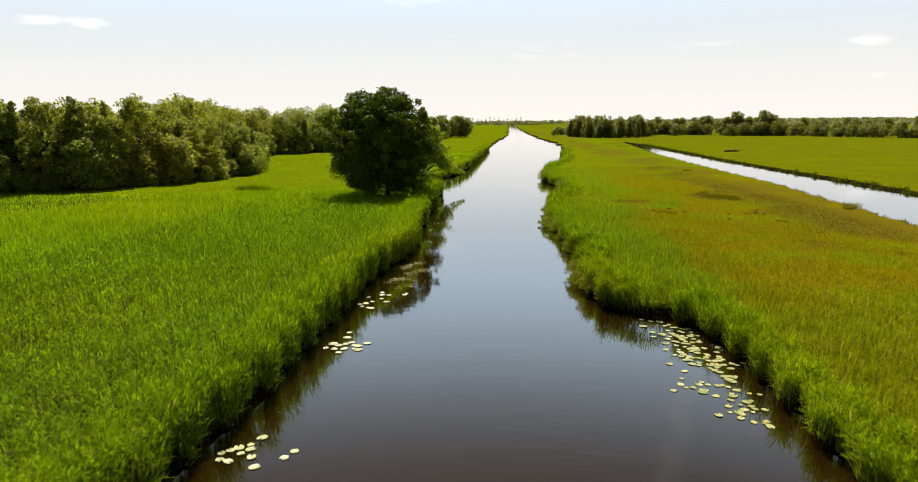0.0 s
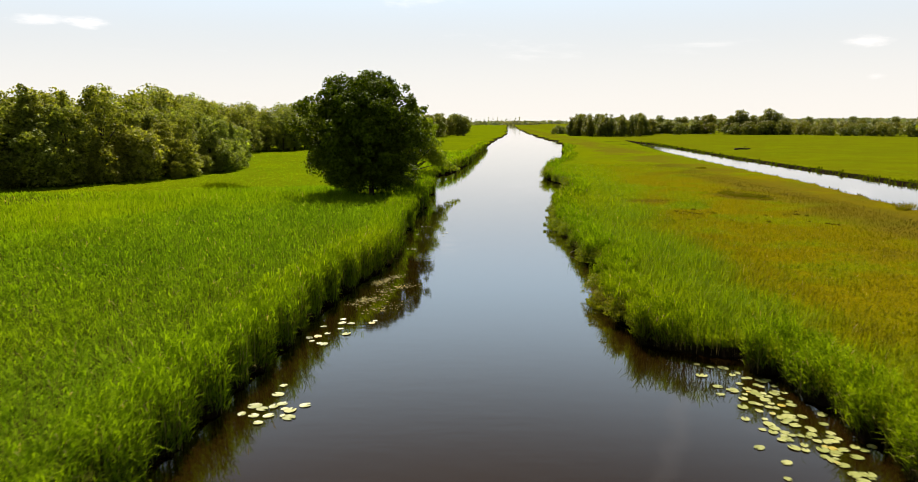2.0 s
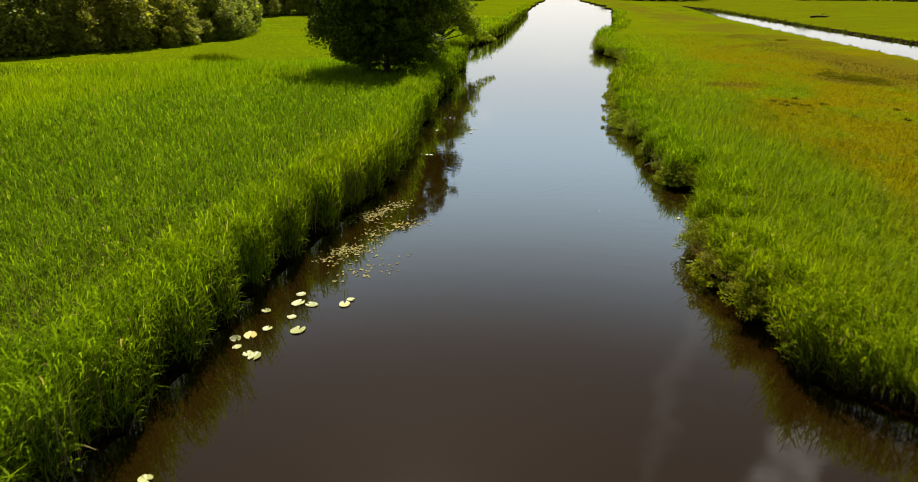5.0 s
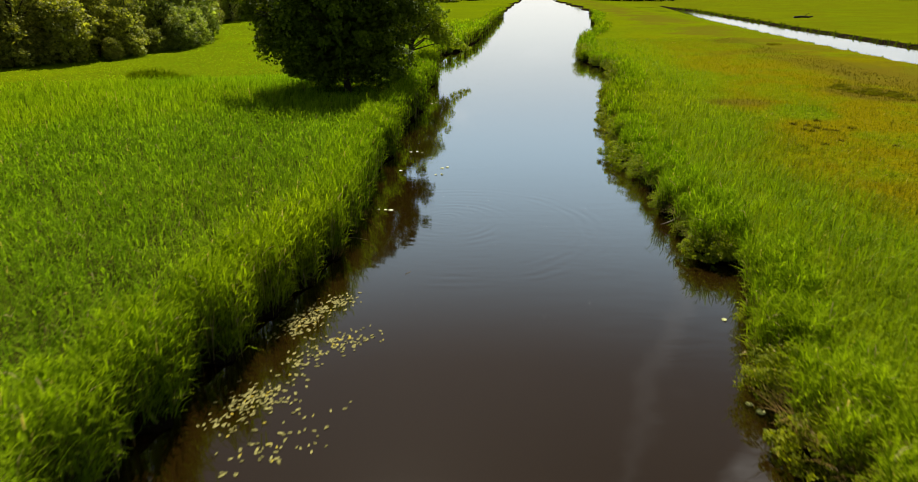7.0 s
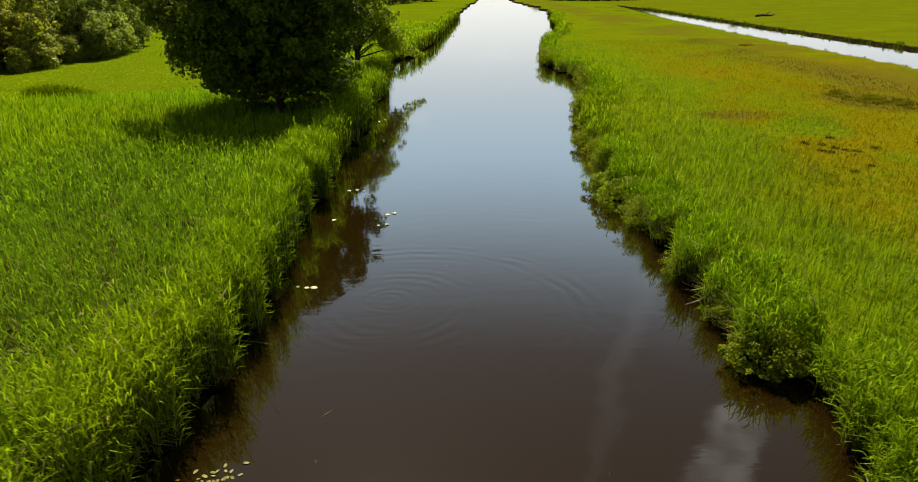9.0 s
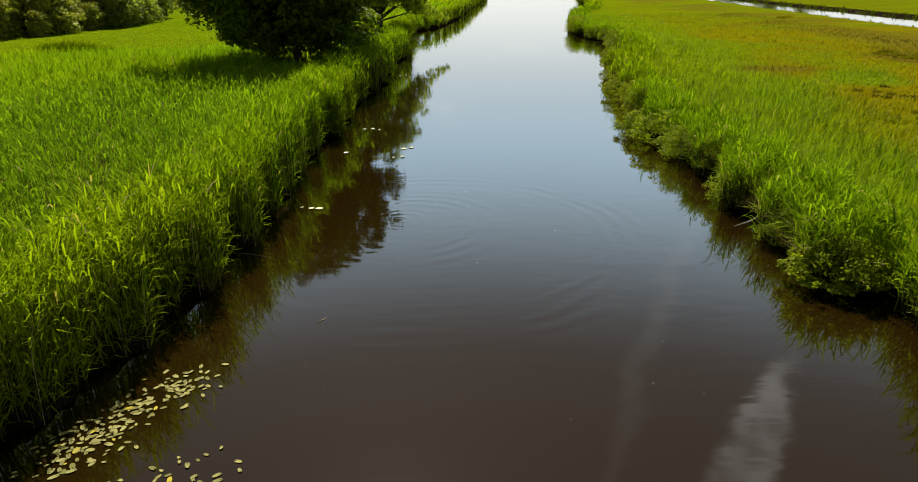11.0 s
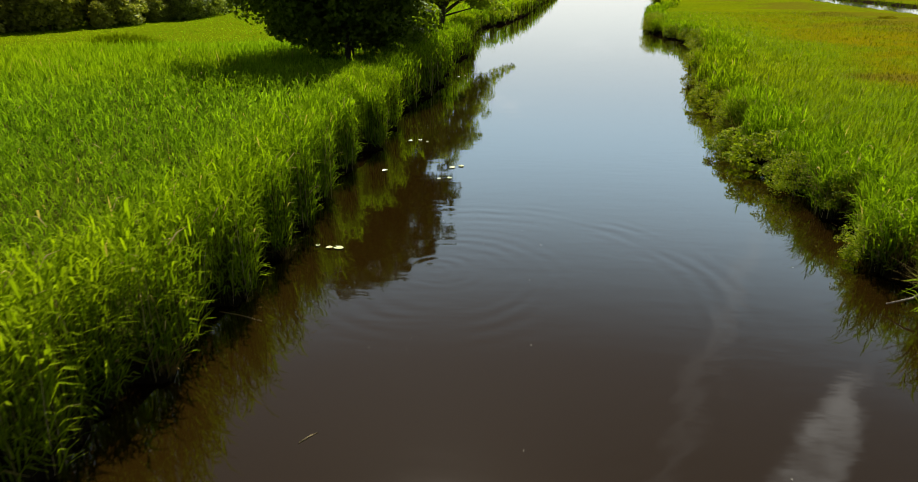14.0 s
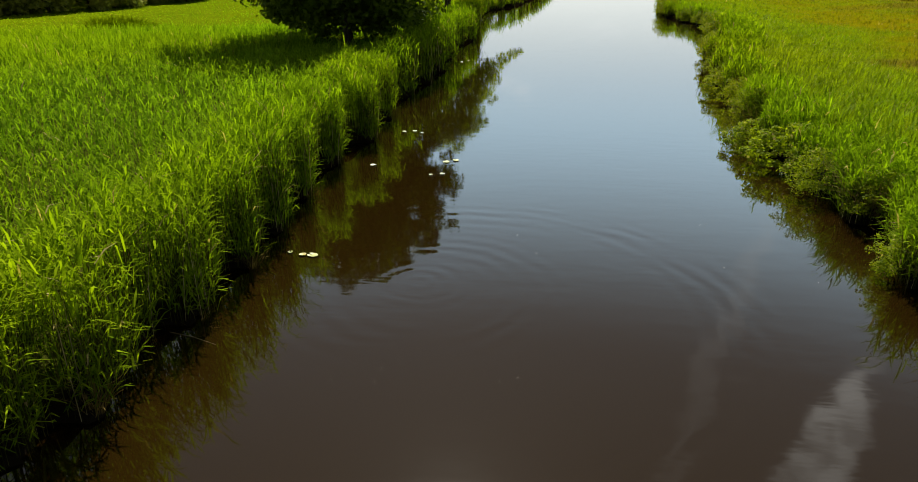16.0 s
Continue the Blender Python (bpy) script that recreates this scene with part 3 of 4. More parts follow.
for nose_side in NOSES:
    nose_rng = random.Random(nose_side + 5)
    while NOSES[nose_side][-1][0] < 6000:
        at_y = NOSES[nose_side][-1][0]
        NOSES[nose_side].append((at_y + nose_rng.uniform(2.5, 5.5) * max(1, at_y / 130), nose_rng.uniform(0.5, 1.2) * max(1, min(at_y / 130, 3))))


def ease(v, lo, hi):
    t = np.clip((v - lo) / (hi - lo), 0, 1)
    return t * t * (3 - 2 * t)


def notch(side, y):
    """How far the water cuts in behind the line of the noses; each nose ends bluntly on its near side."""
    ys, deep = (np.array(v) for v in zip(*NOSES[side]))
    i = np.clip(np.searchsorted(ys, y, "right") - 1, 0, len(ys) - 2)
    f = (y - ys[i]) / (ys[i + 1] - ys[i])
    gap = ys[i + 1] - ys[i]
    tooth = np.mod(y / 0.83 + 0.4 * np.sin(0.9 * y) + 0.3 * side, 1.0)
    blunt = 0.22 * np.exp(-np.clip(f, 0, 1) * np.minimum(gap, 6) / 0.16)
    cut = 1.2 if side > 0 else 0.78 + 0.35 * ease(y, 66, 76)
    return cut * deep[i + 1] * np.clip((f - 0.1) / 0.9, 0, 1) ** 0.9 + blunt + 0.2 * tooth


def lift(x, y):
    """Growth stands taller on the noses."""
    return 0.8 - np.where(x < 0, notch(-1, y), notch(1, y))


def inland(x, y):
    """Metres from the nearest water's edge, negative on the water; and whether the spot lies left of the river."""
    left = line_x(LEFT_BANK, y) - notch(-1, y) + 0.3 * ease(y, 82, 92) - 0.15 - 0.15 * ease(y, 48, 56) * (1 - ease(y, 74, 82)) - x
    right = x - line_x(RIGHT_BANK, y) - notch(1, y) + 0.3 * ease(y, 82, 92) - 0.15 + 0.45 * ease(-y, -44, -40)
    w = np.sin(0.9 * y) + 0.6 * np.sin(2.3 * y + 1)
    gap_l, gap_r = line_x(DITCH_LEFT, y), line_x(DITCH_RIGHT, y)
    ditch = np.maximum(gap_l - x, x - gap_r) + 0.25 * w
    ditch = np.where(y > 318, 99.0, ditch)
    return np.where(left > -1.0, left, np.where(right > -1.0, np.minimum(right, ditch), np.maximum(left, right)))


def land_height(x, y):
    d = inland(x, y)
    top = np.where(x < 0, H_LEFT, H_RIGHT)
    top = np.where((x > 46) & (y < 330), 0.44 + 0.14 * ease(x - line_x(DITCH_RIGHT, y), 1, 12), top)
    roll = 0.06 * np.sin(0.21 * x + 0.6) * np.sin(0.17 * y) + 0.03 * np.sin(0.9 * x + 0.4 * y)
    wall = np.where(x > 33, ease(d, -0.8, 0.9), ease(d, 0.0, 0.25))
    return -0.9 + 1.0 * wall + (top - 0.10 + roll * ease(d, 1, 6)) * ease(d, 0.3, 1.2)


def build_land():
    far = [70.0]
    while far[-1] < 5000:
        far.append(far[-1] * 1.22 + 1)
    xs = np.concatenate([-np.array(far[::-1]), np.arange(-68, -13, 2.2), np.arange(-13, -9, 0.3), np.arange(-9, -4.5, 0.1), np.arange(-4.5, 5, 1.5), np.arange(5, 12, 0.12), np.arange(12, 13, 0.3), np.arange(13, 36, 1.8), np.arange(36, 64, 0.7), [66], far])
    ahead = [150.0]
    while ahead[-1] < 5500:
        ahead.append(ahead[-1] * 1.022 + 0.5)
    ys = np.concatenate([[-400, -250, -150, -80, -40, -20, -8], np.arange(0, 20, 1.5), np.arange(20, 42, 0.3), np.arange(42, 76, 0.16), np.arange(76, 90, 0.4), np.arange(90, 150, 0.9), ahead])
    gx, gy = np.meshgrid(xs, ys)
    v = np.stack([gx, gy, land_height(gx, gy)], -1).reshape(-1, 3)
    ny, nx = gx.shape
    i = (np.arange(ny - 1)[:, None] * nx + np.arange(nx - 1)[None]).ravel()
    corners = np.stack([i, i + 1, i + nx + 1, i + nx], 1).ravel()
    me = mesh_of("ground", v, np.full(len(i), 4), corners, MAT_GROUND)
    me.polygons.foreach_set("use_smooth", [True] * len(me.polygons))
    tagged(new("ground", me), "flat green and ochre marsh meadow cut by a river and a ditch", "ground", kind="structure")


def build_water():
    xs, ys = [-60, 0, 60, 140], [-400, 0, 100, 300, 900, 2500, 5400]
    verts = [(x, y, 0.0) for y in ys for x in xs]
    faces = [(j * 4 + i, j * 4 + i + 1, j * 4 + i + 5, j * 4 + i + 4) for j in range(len(ys) - 1) for i in range(3)]
    tagged(new("water", solid("water", verts, faces, MAT_WATER)), "still dark brown peaty river water mirroring the pale sky", "water", kind="structure")


build_land()
build_water()


# ---- reeds and grass ----
def scatter(rng, x0, x1, y0, y1, per_m2, keep):
    n = int((x1 - x0) * (y1 - y0) * per_m2)
    x, y = rng.uniform(x0, x1, n), rng.uniform(y0, y1, n)
    ok = keep(x, y)
    return x[ok], y[ok]


def from_river(x, y):
    """Distance from the reach of river between y = 26 and y = 56."""
    return np.hypot(x, np.maximum(np.maximum(26 - y, y - 56), 0))


def tuft_noise(x, y):
    return np.sin(1.7 * x + 0.9 * y) * np.sin(1.1 * y - 0.6 * x + 1) + 0.5 * np.sin(3.7 * x - 2.3 * y) * np.sin(2.9 * y + 0.7)


def ring(lo, hi, d_lo=0.0, d_hi=1e9):
    def keep(x, y):
        r, d = from_river(x, y), inland(x, y)
        return (r >= lo) & (r < hi) & (d > d_lo) & (d < d_hi)
    return keep


def under_tree(x, y):
    return np.hypot(x + 12.3, y - 90.8) < 3.0


def reed_height(x, y):
    """The reed bed ends short of the wood; a low sward lies behind it."""
    return 1 - 0.72 * ease(y - 96 - 0.12 * (x + 30), 0, 3) * ease(-x, 14, 19)


def field_left():
    rng = np.random.default_rng(11)
    chunks = []
    for lo, hi, per, leaf, wid, count in ((0, 17, 31, 0.36, 0.031, 3), (17, 30, 20, 0.40, 0.042, 3)):
        x, y = scatter(rng, -hi - 1, -4, 16, 88, per, ring(lo, hi, 1.3))
        base = np.stack([x, y, land_height(x, y) - 0.05], 1)
        h = 0.92 + 0.12 * tuft_noise(x, y) + rng.normal(0, 0.12, len(x))
        chunks += stalks(rng, base, np.maximum(h, 0.3), np.full(len(x), leaf), wid, count)
    for lo, hi, per, wid, ymax in ((30, 52, 38, 0.038, 110), (52, 100, 11, 0.072, 165), (100, 170, 2.6, 0.14, 210)):
        x, y = scatter(rng, -min(hi, 110), -2, 14, ymax, per, ring(lo, hi, 1.3))
        base = np.stack([x, y, land_height(x, y) - 0.05], 1)
        n = len(x)
        h = np.maximum(0.85 + 0.09 * tuft_noise(x, y) + rng.normal(0, 0.08, n), 0.25) * (1 if lo < 52 else 0.8 if lo < 100 else 0.6) * np.where(under_tree(x, y), 0.3, 1) * reed_height(x, y)
        chunks.append(blades(base, rng.normal(-0.6, 1.3, n), h * 1.15 * (0.72 if lo == 52 else 1), wid * rng.uniform(0.6, 1.3, n), np.abs(rng.normal(0.3, 0.4, n)), rng.uniform(0.2, 1.2, n)))
    x, y = scatter(rng, -45, -6, -30, 16, 20, lambda a, b: inland(a, b) > 0.1)
    n = len(x)
    chunks.append(blades(np.stack([x, y, land_height(x, y) - 0.05], 1), rng.uniform(0, 6.3, n), rng.uniform(0.7, 1.2, n), 0.05 * rng.uniform(0.6, 1.3, n), np.abs(rng.normal(0.2, 0.3, n)), rng.uniform(0, 0.8, n)))
    ob = new("reed_field", mesh_of("reed_field", *merged(chunks), MAT_REED))
    tagged(ob, "dense bright green reeds filling the meadow beside the river", "reeds", kind="stuff")


def field_right():
    rng = np.random.default_rng(12)
    chunks = []
    for lo, hi, per, wid, hm, ymax in ((0, 17, 82, 0.025, 0.50, 90), (17, 30, 66, 0.028, 0.42, 110), (30, 52, 40, 0.034, 0.32, 120), (52, 100, 13, 0.058, 0.32, 150)):
        x, y = scatter(rng, 4, min(hi, 130) + 2, 16, ymax, per, ring(lo, hi, 1.3))
        n = len(x)
        lush = 1 - ease(x + 2 * tuft_noise(x * 0.3, y * 0.3), 10, 20) * 0.6 * ease(y, 34, 46)
        h = np.maximum((hm + 0.12 * tuft_noise(x, y) + rng.normal(0, 0.10, n)) * lush, 0.14) * (1 - 0.6 * ease(x, 33, 37))
        h = h * (1 + 0.8 * np.exp(-((x - 20.3) / 2) ** 2 - ((y - 85.2) / 2.4) ** 2))
        base = np.stack([x, y, land_height(x, y) - 0.04], 1)
        chunks.append(blades(base, rng.normal(-0.5, 1.4, n), h * 1.25, wid * rng.uniform(0.6, 1.3, n), np.abs(rng.normal(0.22, 0.36, n)), rng.uniform(0.1, 1.1, n)))
    x, y = scatter(rng, 8, 45, -30, 16, 20, lambda a, b: inland(a, b) > 0.1)
    n = len(x)
    chunks.append(blades(np.stack([x, y, land_height(x, y) - 0.05], 1), rng.uniform(0, 6.3, n), rng.uniform(0.4, 0.7, n), 0.05 * rng.uniform(0.6, 1.3, n), np.abs(rng.normal(0.2, 0.3, n)), rng.uniform(0, 0.8, n)))
    ob = new("meadow_grass", mesh_of("meadow_grass", *merged(chunks), MAT_GRASS))
    tagged(ob, "green marsh grass drying to ochre across the meadow", "grass", kind="stuff")


def bank_reeds(name, seed, side, height, label):
    rng = np.random.default_rng(seed)
    chunks = []
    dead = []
    x_lo, x_hi = (-12, -3) if side < 0 else (4, 14)
    for y0, y1, per, wid, leaf, count in ((18, 42, 56, 0.030, 0.40, 6), (42, 78, 72 if side < 0 else 60, 0.031, 0.42, 6), (78, 132, 30, 0.05, 0.45, 4), (132, 260, 8, 0.14, 0.6, 2)):
        far_lo, far_hi = (x_lo, x_hi) if y1 < 200 else ((-9, 4) if side < 0 else (8, 30))
        for d_lo, d_hi, dense, low_part, more in ((0.02, 0.55, 2.2, 0.03 if side < 0 else 0.12, 0.001), (0.55, 1.75, 0.8, 0.5, 0)):
            x, y = scatter(rng, far_lo, far_hi, y0, y1, per * dense, lambda a, b: (inland(a, b) > d_lo) & (inland(a, b) < d_hi))
            clump = tuft_noise(0.8 * x + 3, 1.15 * y)
            z = np.maximum(land_height(x, y), 0.1)
            top = height + (0.35 if side > 0 else 0.0) * np.exp(-(((y - 41.5) / 4.5) ** 2)) + 0.2 * clump + (0.25 if side < 0 else 0.45) * lift(x, y) + rng.normal(0, 0.13, len(x))
            base = np.stack([x, y, z - 0.05], 1)
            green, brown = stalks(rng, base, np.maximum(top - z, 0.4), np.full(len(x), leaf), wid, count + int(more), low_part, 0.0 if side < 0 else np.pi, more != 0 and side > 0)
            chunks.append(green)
            # outer stems take the dark stem colour, painting shade at the fringe's foot
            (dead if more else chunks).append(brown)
            if more:
                edge_x, edge_y, edge = x, y, base
        x, y, base = edge_x, edge_y, edge
        # bare dead stems low in the fringe, with shade painted into their colour
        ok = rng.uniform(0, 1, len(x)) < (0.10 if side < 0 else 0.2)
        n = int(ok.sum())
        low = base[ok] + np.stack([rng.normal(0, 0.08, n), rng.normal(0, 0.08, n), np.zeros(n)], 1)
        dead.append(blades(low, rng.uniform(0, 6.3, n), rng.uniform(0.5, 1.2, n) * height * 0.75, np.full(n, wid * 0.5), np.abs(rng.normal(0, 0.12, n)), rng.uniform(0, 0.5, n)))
        # leaves that hang over the water
        x, y = scatter(rng, far_lo, far_hi, y0, y1, per * 0.5, lambda a, b: (inland(a, b) > 0.05) & (inland(a, b) < 0.3))
        n = len(x)
        base = np.stack([x, y, np.maximum(land_height(x, y), 0) + rng.uniform(0.15 if side < 0 else 0.1, 1.3 if side < 0 else 0.9, n)], 1)
        yaw = (0 if side < 0 else np.pi) + rng.normal(-0.2 * side, 0.7, n)
        chunks.append(blades(base, yaw, rng.uniform(0.4, 0.9, n), wid * rng.uniform(0.7, 1.3, n), rng.uniform(0.3, 0.9, n), rng.uniform(0.5, 1.3, n)))
    ob = new(name, mesh_of(name, *merged(chunks), MAT_BANK_REED))
    tagged(ob, label, "reeds", kind="stuff")
    ob = new("shade_stems", mesh_of("shade_stems", *merged(dead), MAT_STEM_SHADE))
    tagged(ob, "brown dead stems standing low among the bank growth, shade painted into their colour", "reeds", kind="stuff")


def ditch_sedge():
    rng = np.random.default_rng(31)
    x, y = scatter(rng, 36, 60, 55, 300, 9, lambda a, b: (inland(a, b) > -0.2) & (inland(a, b) < 1.3) & (a > 33) & (a < line_x(DITCH_LEFT, b) + 2))
    n = len(x)
    tall = rng.uniform(0.12, 0.34, n) * (1 + 0.5 * ease(tuft_noise(0.9 * x, 0.6 * y), 0.5, 1.2))
    base = np.stack([x, y, land_height(x, y) - 0.05], 1)
    near = blades(base, rng.uniform(0, 6.3, n), tall, 0.08 * rng.uniform(0.6, 1.4, n), rng.uniform(0, 0.5, n), rng.uniform(0, 0.8, n))
    tagged(new("ditch_sedge", mesh_of("ditch_sedge", *near, MAT_GRASS)), "coarse sedge fringing the edge of the ditch", "sedge", kind="stuff")
    # the far edge carries a dark uneven belt of taller sedge
    x, y = scatter(rng, 50, 68, 55, 300, 22, lambda a, b: (inland(a, b) > -0.3) & (inland(a, b) < 1.0 + 0.5 * tuft_noise(0.5 * a, 0.35 * b)) & (a > line_x(DITCH_RIGHT, b) - 2))
    n = len(x)
    base = np.stack([x, y, land_height(x, y) - 0.05], 1)
    far = blades(base, rng.uniform(0, 6.3, n), rng.uniform(0.2, 0.55, n), 0.07 * rng.uniform(0.6, 1.4, n), rng.uniform(0, 0.5, n), rng.uniform(0, 0.8, n))
    tagged(new("dark_sedge", mesh_of("dark_sedge", *far, MAT_RUSH)), "dark green sedge belt along the far edge of the ditch", "sedge", kind="stuff")


field_left()
field_right()
bank_reeds("reed_fringe", 21, -1, 2.0, "tall green reeds rising in clumps from the river's edge")
bank_reeds("sedge_fringe", 22, 1, 1.12, "green sedge and tussocks hanging over the river's edge")
ditch_sedge()


# ---- trees ----
DOME = ((0.0, 0.72), (0.1, 0.92), (0.3, 1.0), (0.55, 0.97), (0.75, 0.78), (0.9, 0.48), (1.0, 0.15))
BROAD = ((0.0, 0.45), (0.15, 0.70), (0.35, 0.97), (0.55, 1.04), (0.75, 0.93), (0.88, 0.69), (0.95, 0.48), (1.0, 0.2))
OVAL = ((0.0, 0.35), (0.15, 0.7), (0.4, 1.0), (0.65, 0.9), (0.85, 0.55), (1.0, 0.12))
SPIRE = ((0.0, 0.7), (0.2, 1.0), (0.45, 0.75), (0.7, 0.45), (1.0, 0.06))


def plant(name, meshes, m, label, category, group=""):
    trunk, crown = meshes
    ob = thing(name, m, label, category, group)
    part("trunk", trunk, ob, "dark rough bark")
    part("crown", crown, ob)
    return ob


def lone_tree():
    extra = [(-3.6, 1.0, 1.9, 1.1), (-1.5, 3.8, 1.1, 1.3), (1.6, 4.0, 1.1, 1.3), (4.2, 2.4, 1.3, 1.1), (-3.2, 4.0, 1.2, 1.2), (-5.2, 0.5, 3.2, 1.4), (-2.0, 3.5, 2.2, 1.7), (1.5, 4.0, 2.4, 1.7), (4.5, 3.5, 2.2, 1.5), (-4.0, 3.0, 2.2, 1.4), (-1.0, 5.0, 3.6, 1.6), (2.5, 4.5, 4.2, 1.6), (-1.2, 0.2, 2.8, 1.5), (-1.6, 1.5, 4.6, 1.6), (1.6, 1.2, 3.0, 1.5), (0.2, 2.4, 5.2, 1.6), (-3.4, 0.6, 3.2, 1.4), (3.2, 0.2, 2.6, 1.4),
             (1.6, -0.5, 12.6, 1.1), (2.6, 0.5, 12.2, 0.9), (0.6, 0.0, 12.8, 0.9), (-3.2, 0.0, 12.1, 1.0), (-1.4, 1.6, 1.2, 1.3), (0.8, 2.2, 1.2, 1.3), (2.8, 1.2, 1.3, 1.2), (4.4, -0.6, 1.4, 1.2), (6.6, -1.5, 6.0, 1.2), (-7.4, 0.0, 7.6, 1.2), (-6.6, 0.0, 9.6, 1.1)]
    meshes = crown_and_trunk("lone_tree", 5, 12.8, 6.6, BROAD, 1.05, 62000, 0.28, MAT_OAK, stems=1, base=0.135, extra=extra, bare=3, dense=1.5, core_part=0.12, core_size=2.0, lobes=110, shift=-0.8)
    plant("broadleaf_tree", meshes, pose(-12.3, 90.8, 0.72), "broad dark green domed tree standing alone among the reeds", "tree")
    # a smaller one behind it spreads low boughs over the water
    extra = [(3.0, 0.6, 3.4, 1.1), (4.0, 0.8, 2.7, 0.9), (4.8, 1.2, 2.1, 0.75), (5.5, 1.6, 1.8, 0.55), (6.1, 1.8, 1.6, 0.4), (4.0, -0.6, 3.6, 0.8)]
    meshes = crown_and_trunk("waterside_tree", 6, 10.0, 4.4, DOME, 0.85, 17000, 0.25, MAT_ALDER, stems=2, base=0.26, extra=extra, bare=1.5, dense=0.9, core_part=0.06, core_size=1.5, lobes=36)
    plant("alder_tree", meshes, pose(-10.0, 111.0, 0.6), "leafy green tree hanging low boughs over the water", "tree")


def along(line, step):
    pts = [Vector(p) for p in line]
    out, left = [], 0.0
    for a, b in zip(pts, pts[1:]):
        n = (b - a).length
        d = left
        while d < n:
            out.append(a.lerp(b, d / n))
            d += step
        left = d - n
    return out


def woods():
    rng = np.random.default_rng(7)
    kinds = []
    for k, (h, r, prof, n, size) in enumerate(((13.0, 4.5, OVAL, 6200, 0.36), (11.6, 4.4, DOME, 6200, 0.36), (13.8, 3.9, OVAL, 5800, 0.35), (10.4, 4.7, DOME, 6000, 0.36), (13.6, 2.9, SPIRE, 4600, 0.34))):
        kinds.append(plant("woodland_tree", crown_and_trunk("wood" + "abcde"[k], 40 + k, h, r, prof, 0.80, n, size, MAT_WOOD_LEAF, base=0.06, bare=1, dense=0.55, core_part=0.08, core_size=1.4, lobes=30), pose(-60 - 4 * k, 108 + 0.5 * k, 0.6), "leafy olive-green tree in the edge of the wood", "tree", "trees of the wood"))
    shrub = plant("woodland_shrub", crown_and_trunk("woodshrub", 60, 4.6, 2.4, DOME, 0.7, 3000, 0.26, MAT_WOOD_LEAF, base=0.05, bare=0.3), pose(-53, 109.5, 0.6), "rounded olive-green shrub at the foot of the wood", "shrub", "shrubs of the wood")
    back = plant("woodland_tree", crown_and_trunk("woodback", 61, 12.5, 4.2, DOME, 1.1, 4600, 0.38, MAT_WOOD_LEAF, base=0.1, bare=0.2, lobes=20), pose(-70, 120, 0.6), "leafy olive-green tree inside the wood", "tree", "trees of the wood")
    edge = [(-92, 94, 0), (-68, 102, 0), (-58, 107, 0), (-51, 116, 0), (-48, 127, 0), (-48, 142, 0), (-60, 165, 0), (-68, 195, 0), (-64, 214, 0), (-52, 232, 0), (-40, 262, 0)]
    for row, (shift, step) in enumerate(((0, 5.8), (5.0, 5.4), (10.5, 6.5), (17, 8.0))):
        for p in along(edge, step):
            if row == 0 and (p - Vector((-60, 108, 0))).length < 2:
                continue
            src = kinds[rng.integers(0, 5)] if row == 0 or (row == 1 and p.y < 128) else back
            s = rng.uniform(0.8, 1.15) * (0.78, 0.98, 1.12, 1.16)[row] * (0.94 if 111 < p.y < 160 else 1.0)
            ob = copy_thing(src, pose(p.x - shift + rng.normal(0, 0.9), p.y + 0.55 * shift + rng.normal(0, 0.9), 0.6, 0, 0, rng.uniform(0, 360)))
            ob.scale = (s * rng.uniform(0.9, 1.15), s * rng.uniform(0.9, 1.15), s)
    for k, (x, y, s) in enumerate(((-68.5, 103.5, 0.95), (-63.5, 102.5, 0.92), (-61.5, 107.2, 1.0), (-73, 101, 1.02), (-57.5, 108.6, 0.95), (-55.5, 114.0, 1.0))):
        ob = copy_thing(kinds[(4, 2, 4, 0, 1, 2)[k]], pose(x, y, 0.6, 0, 0, 70 * k))
        ob.scale = (s, s, s)
    for p in along(edge[:8], 3.4):
        s = rng.uniform(0.55, 1.6)
        ob = copy_thing(shrub, pose(p.x + 2.0 + rng.normal(0, 0.8), p.y - 2.4 + rng.normal(0, 0.8), 0.6, 0, 0, rng.uniform(0, 360)))
        ob.scale = (s, s, s)


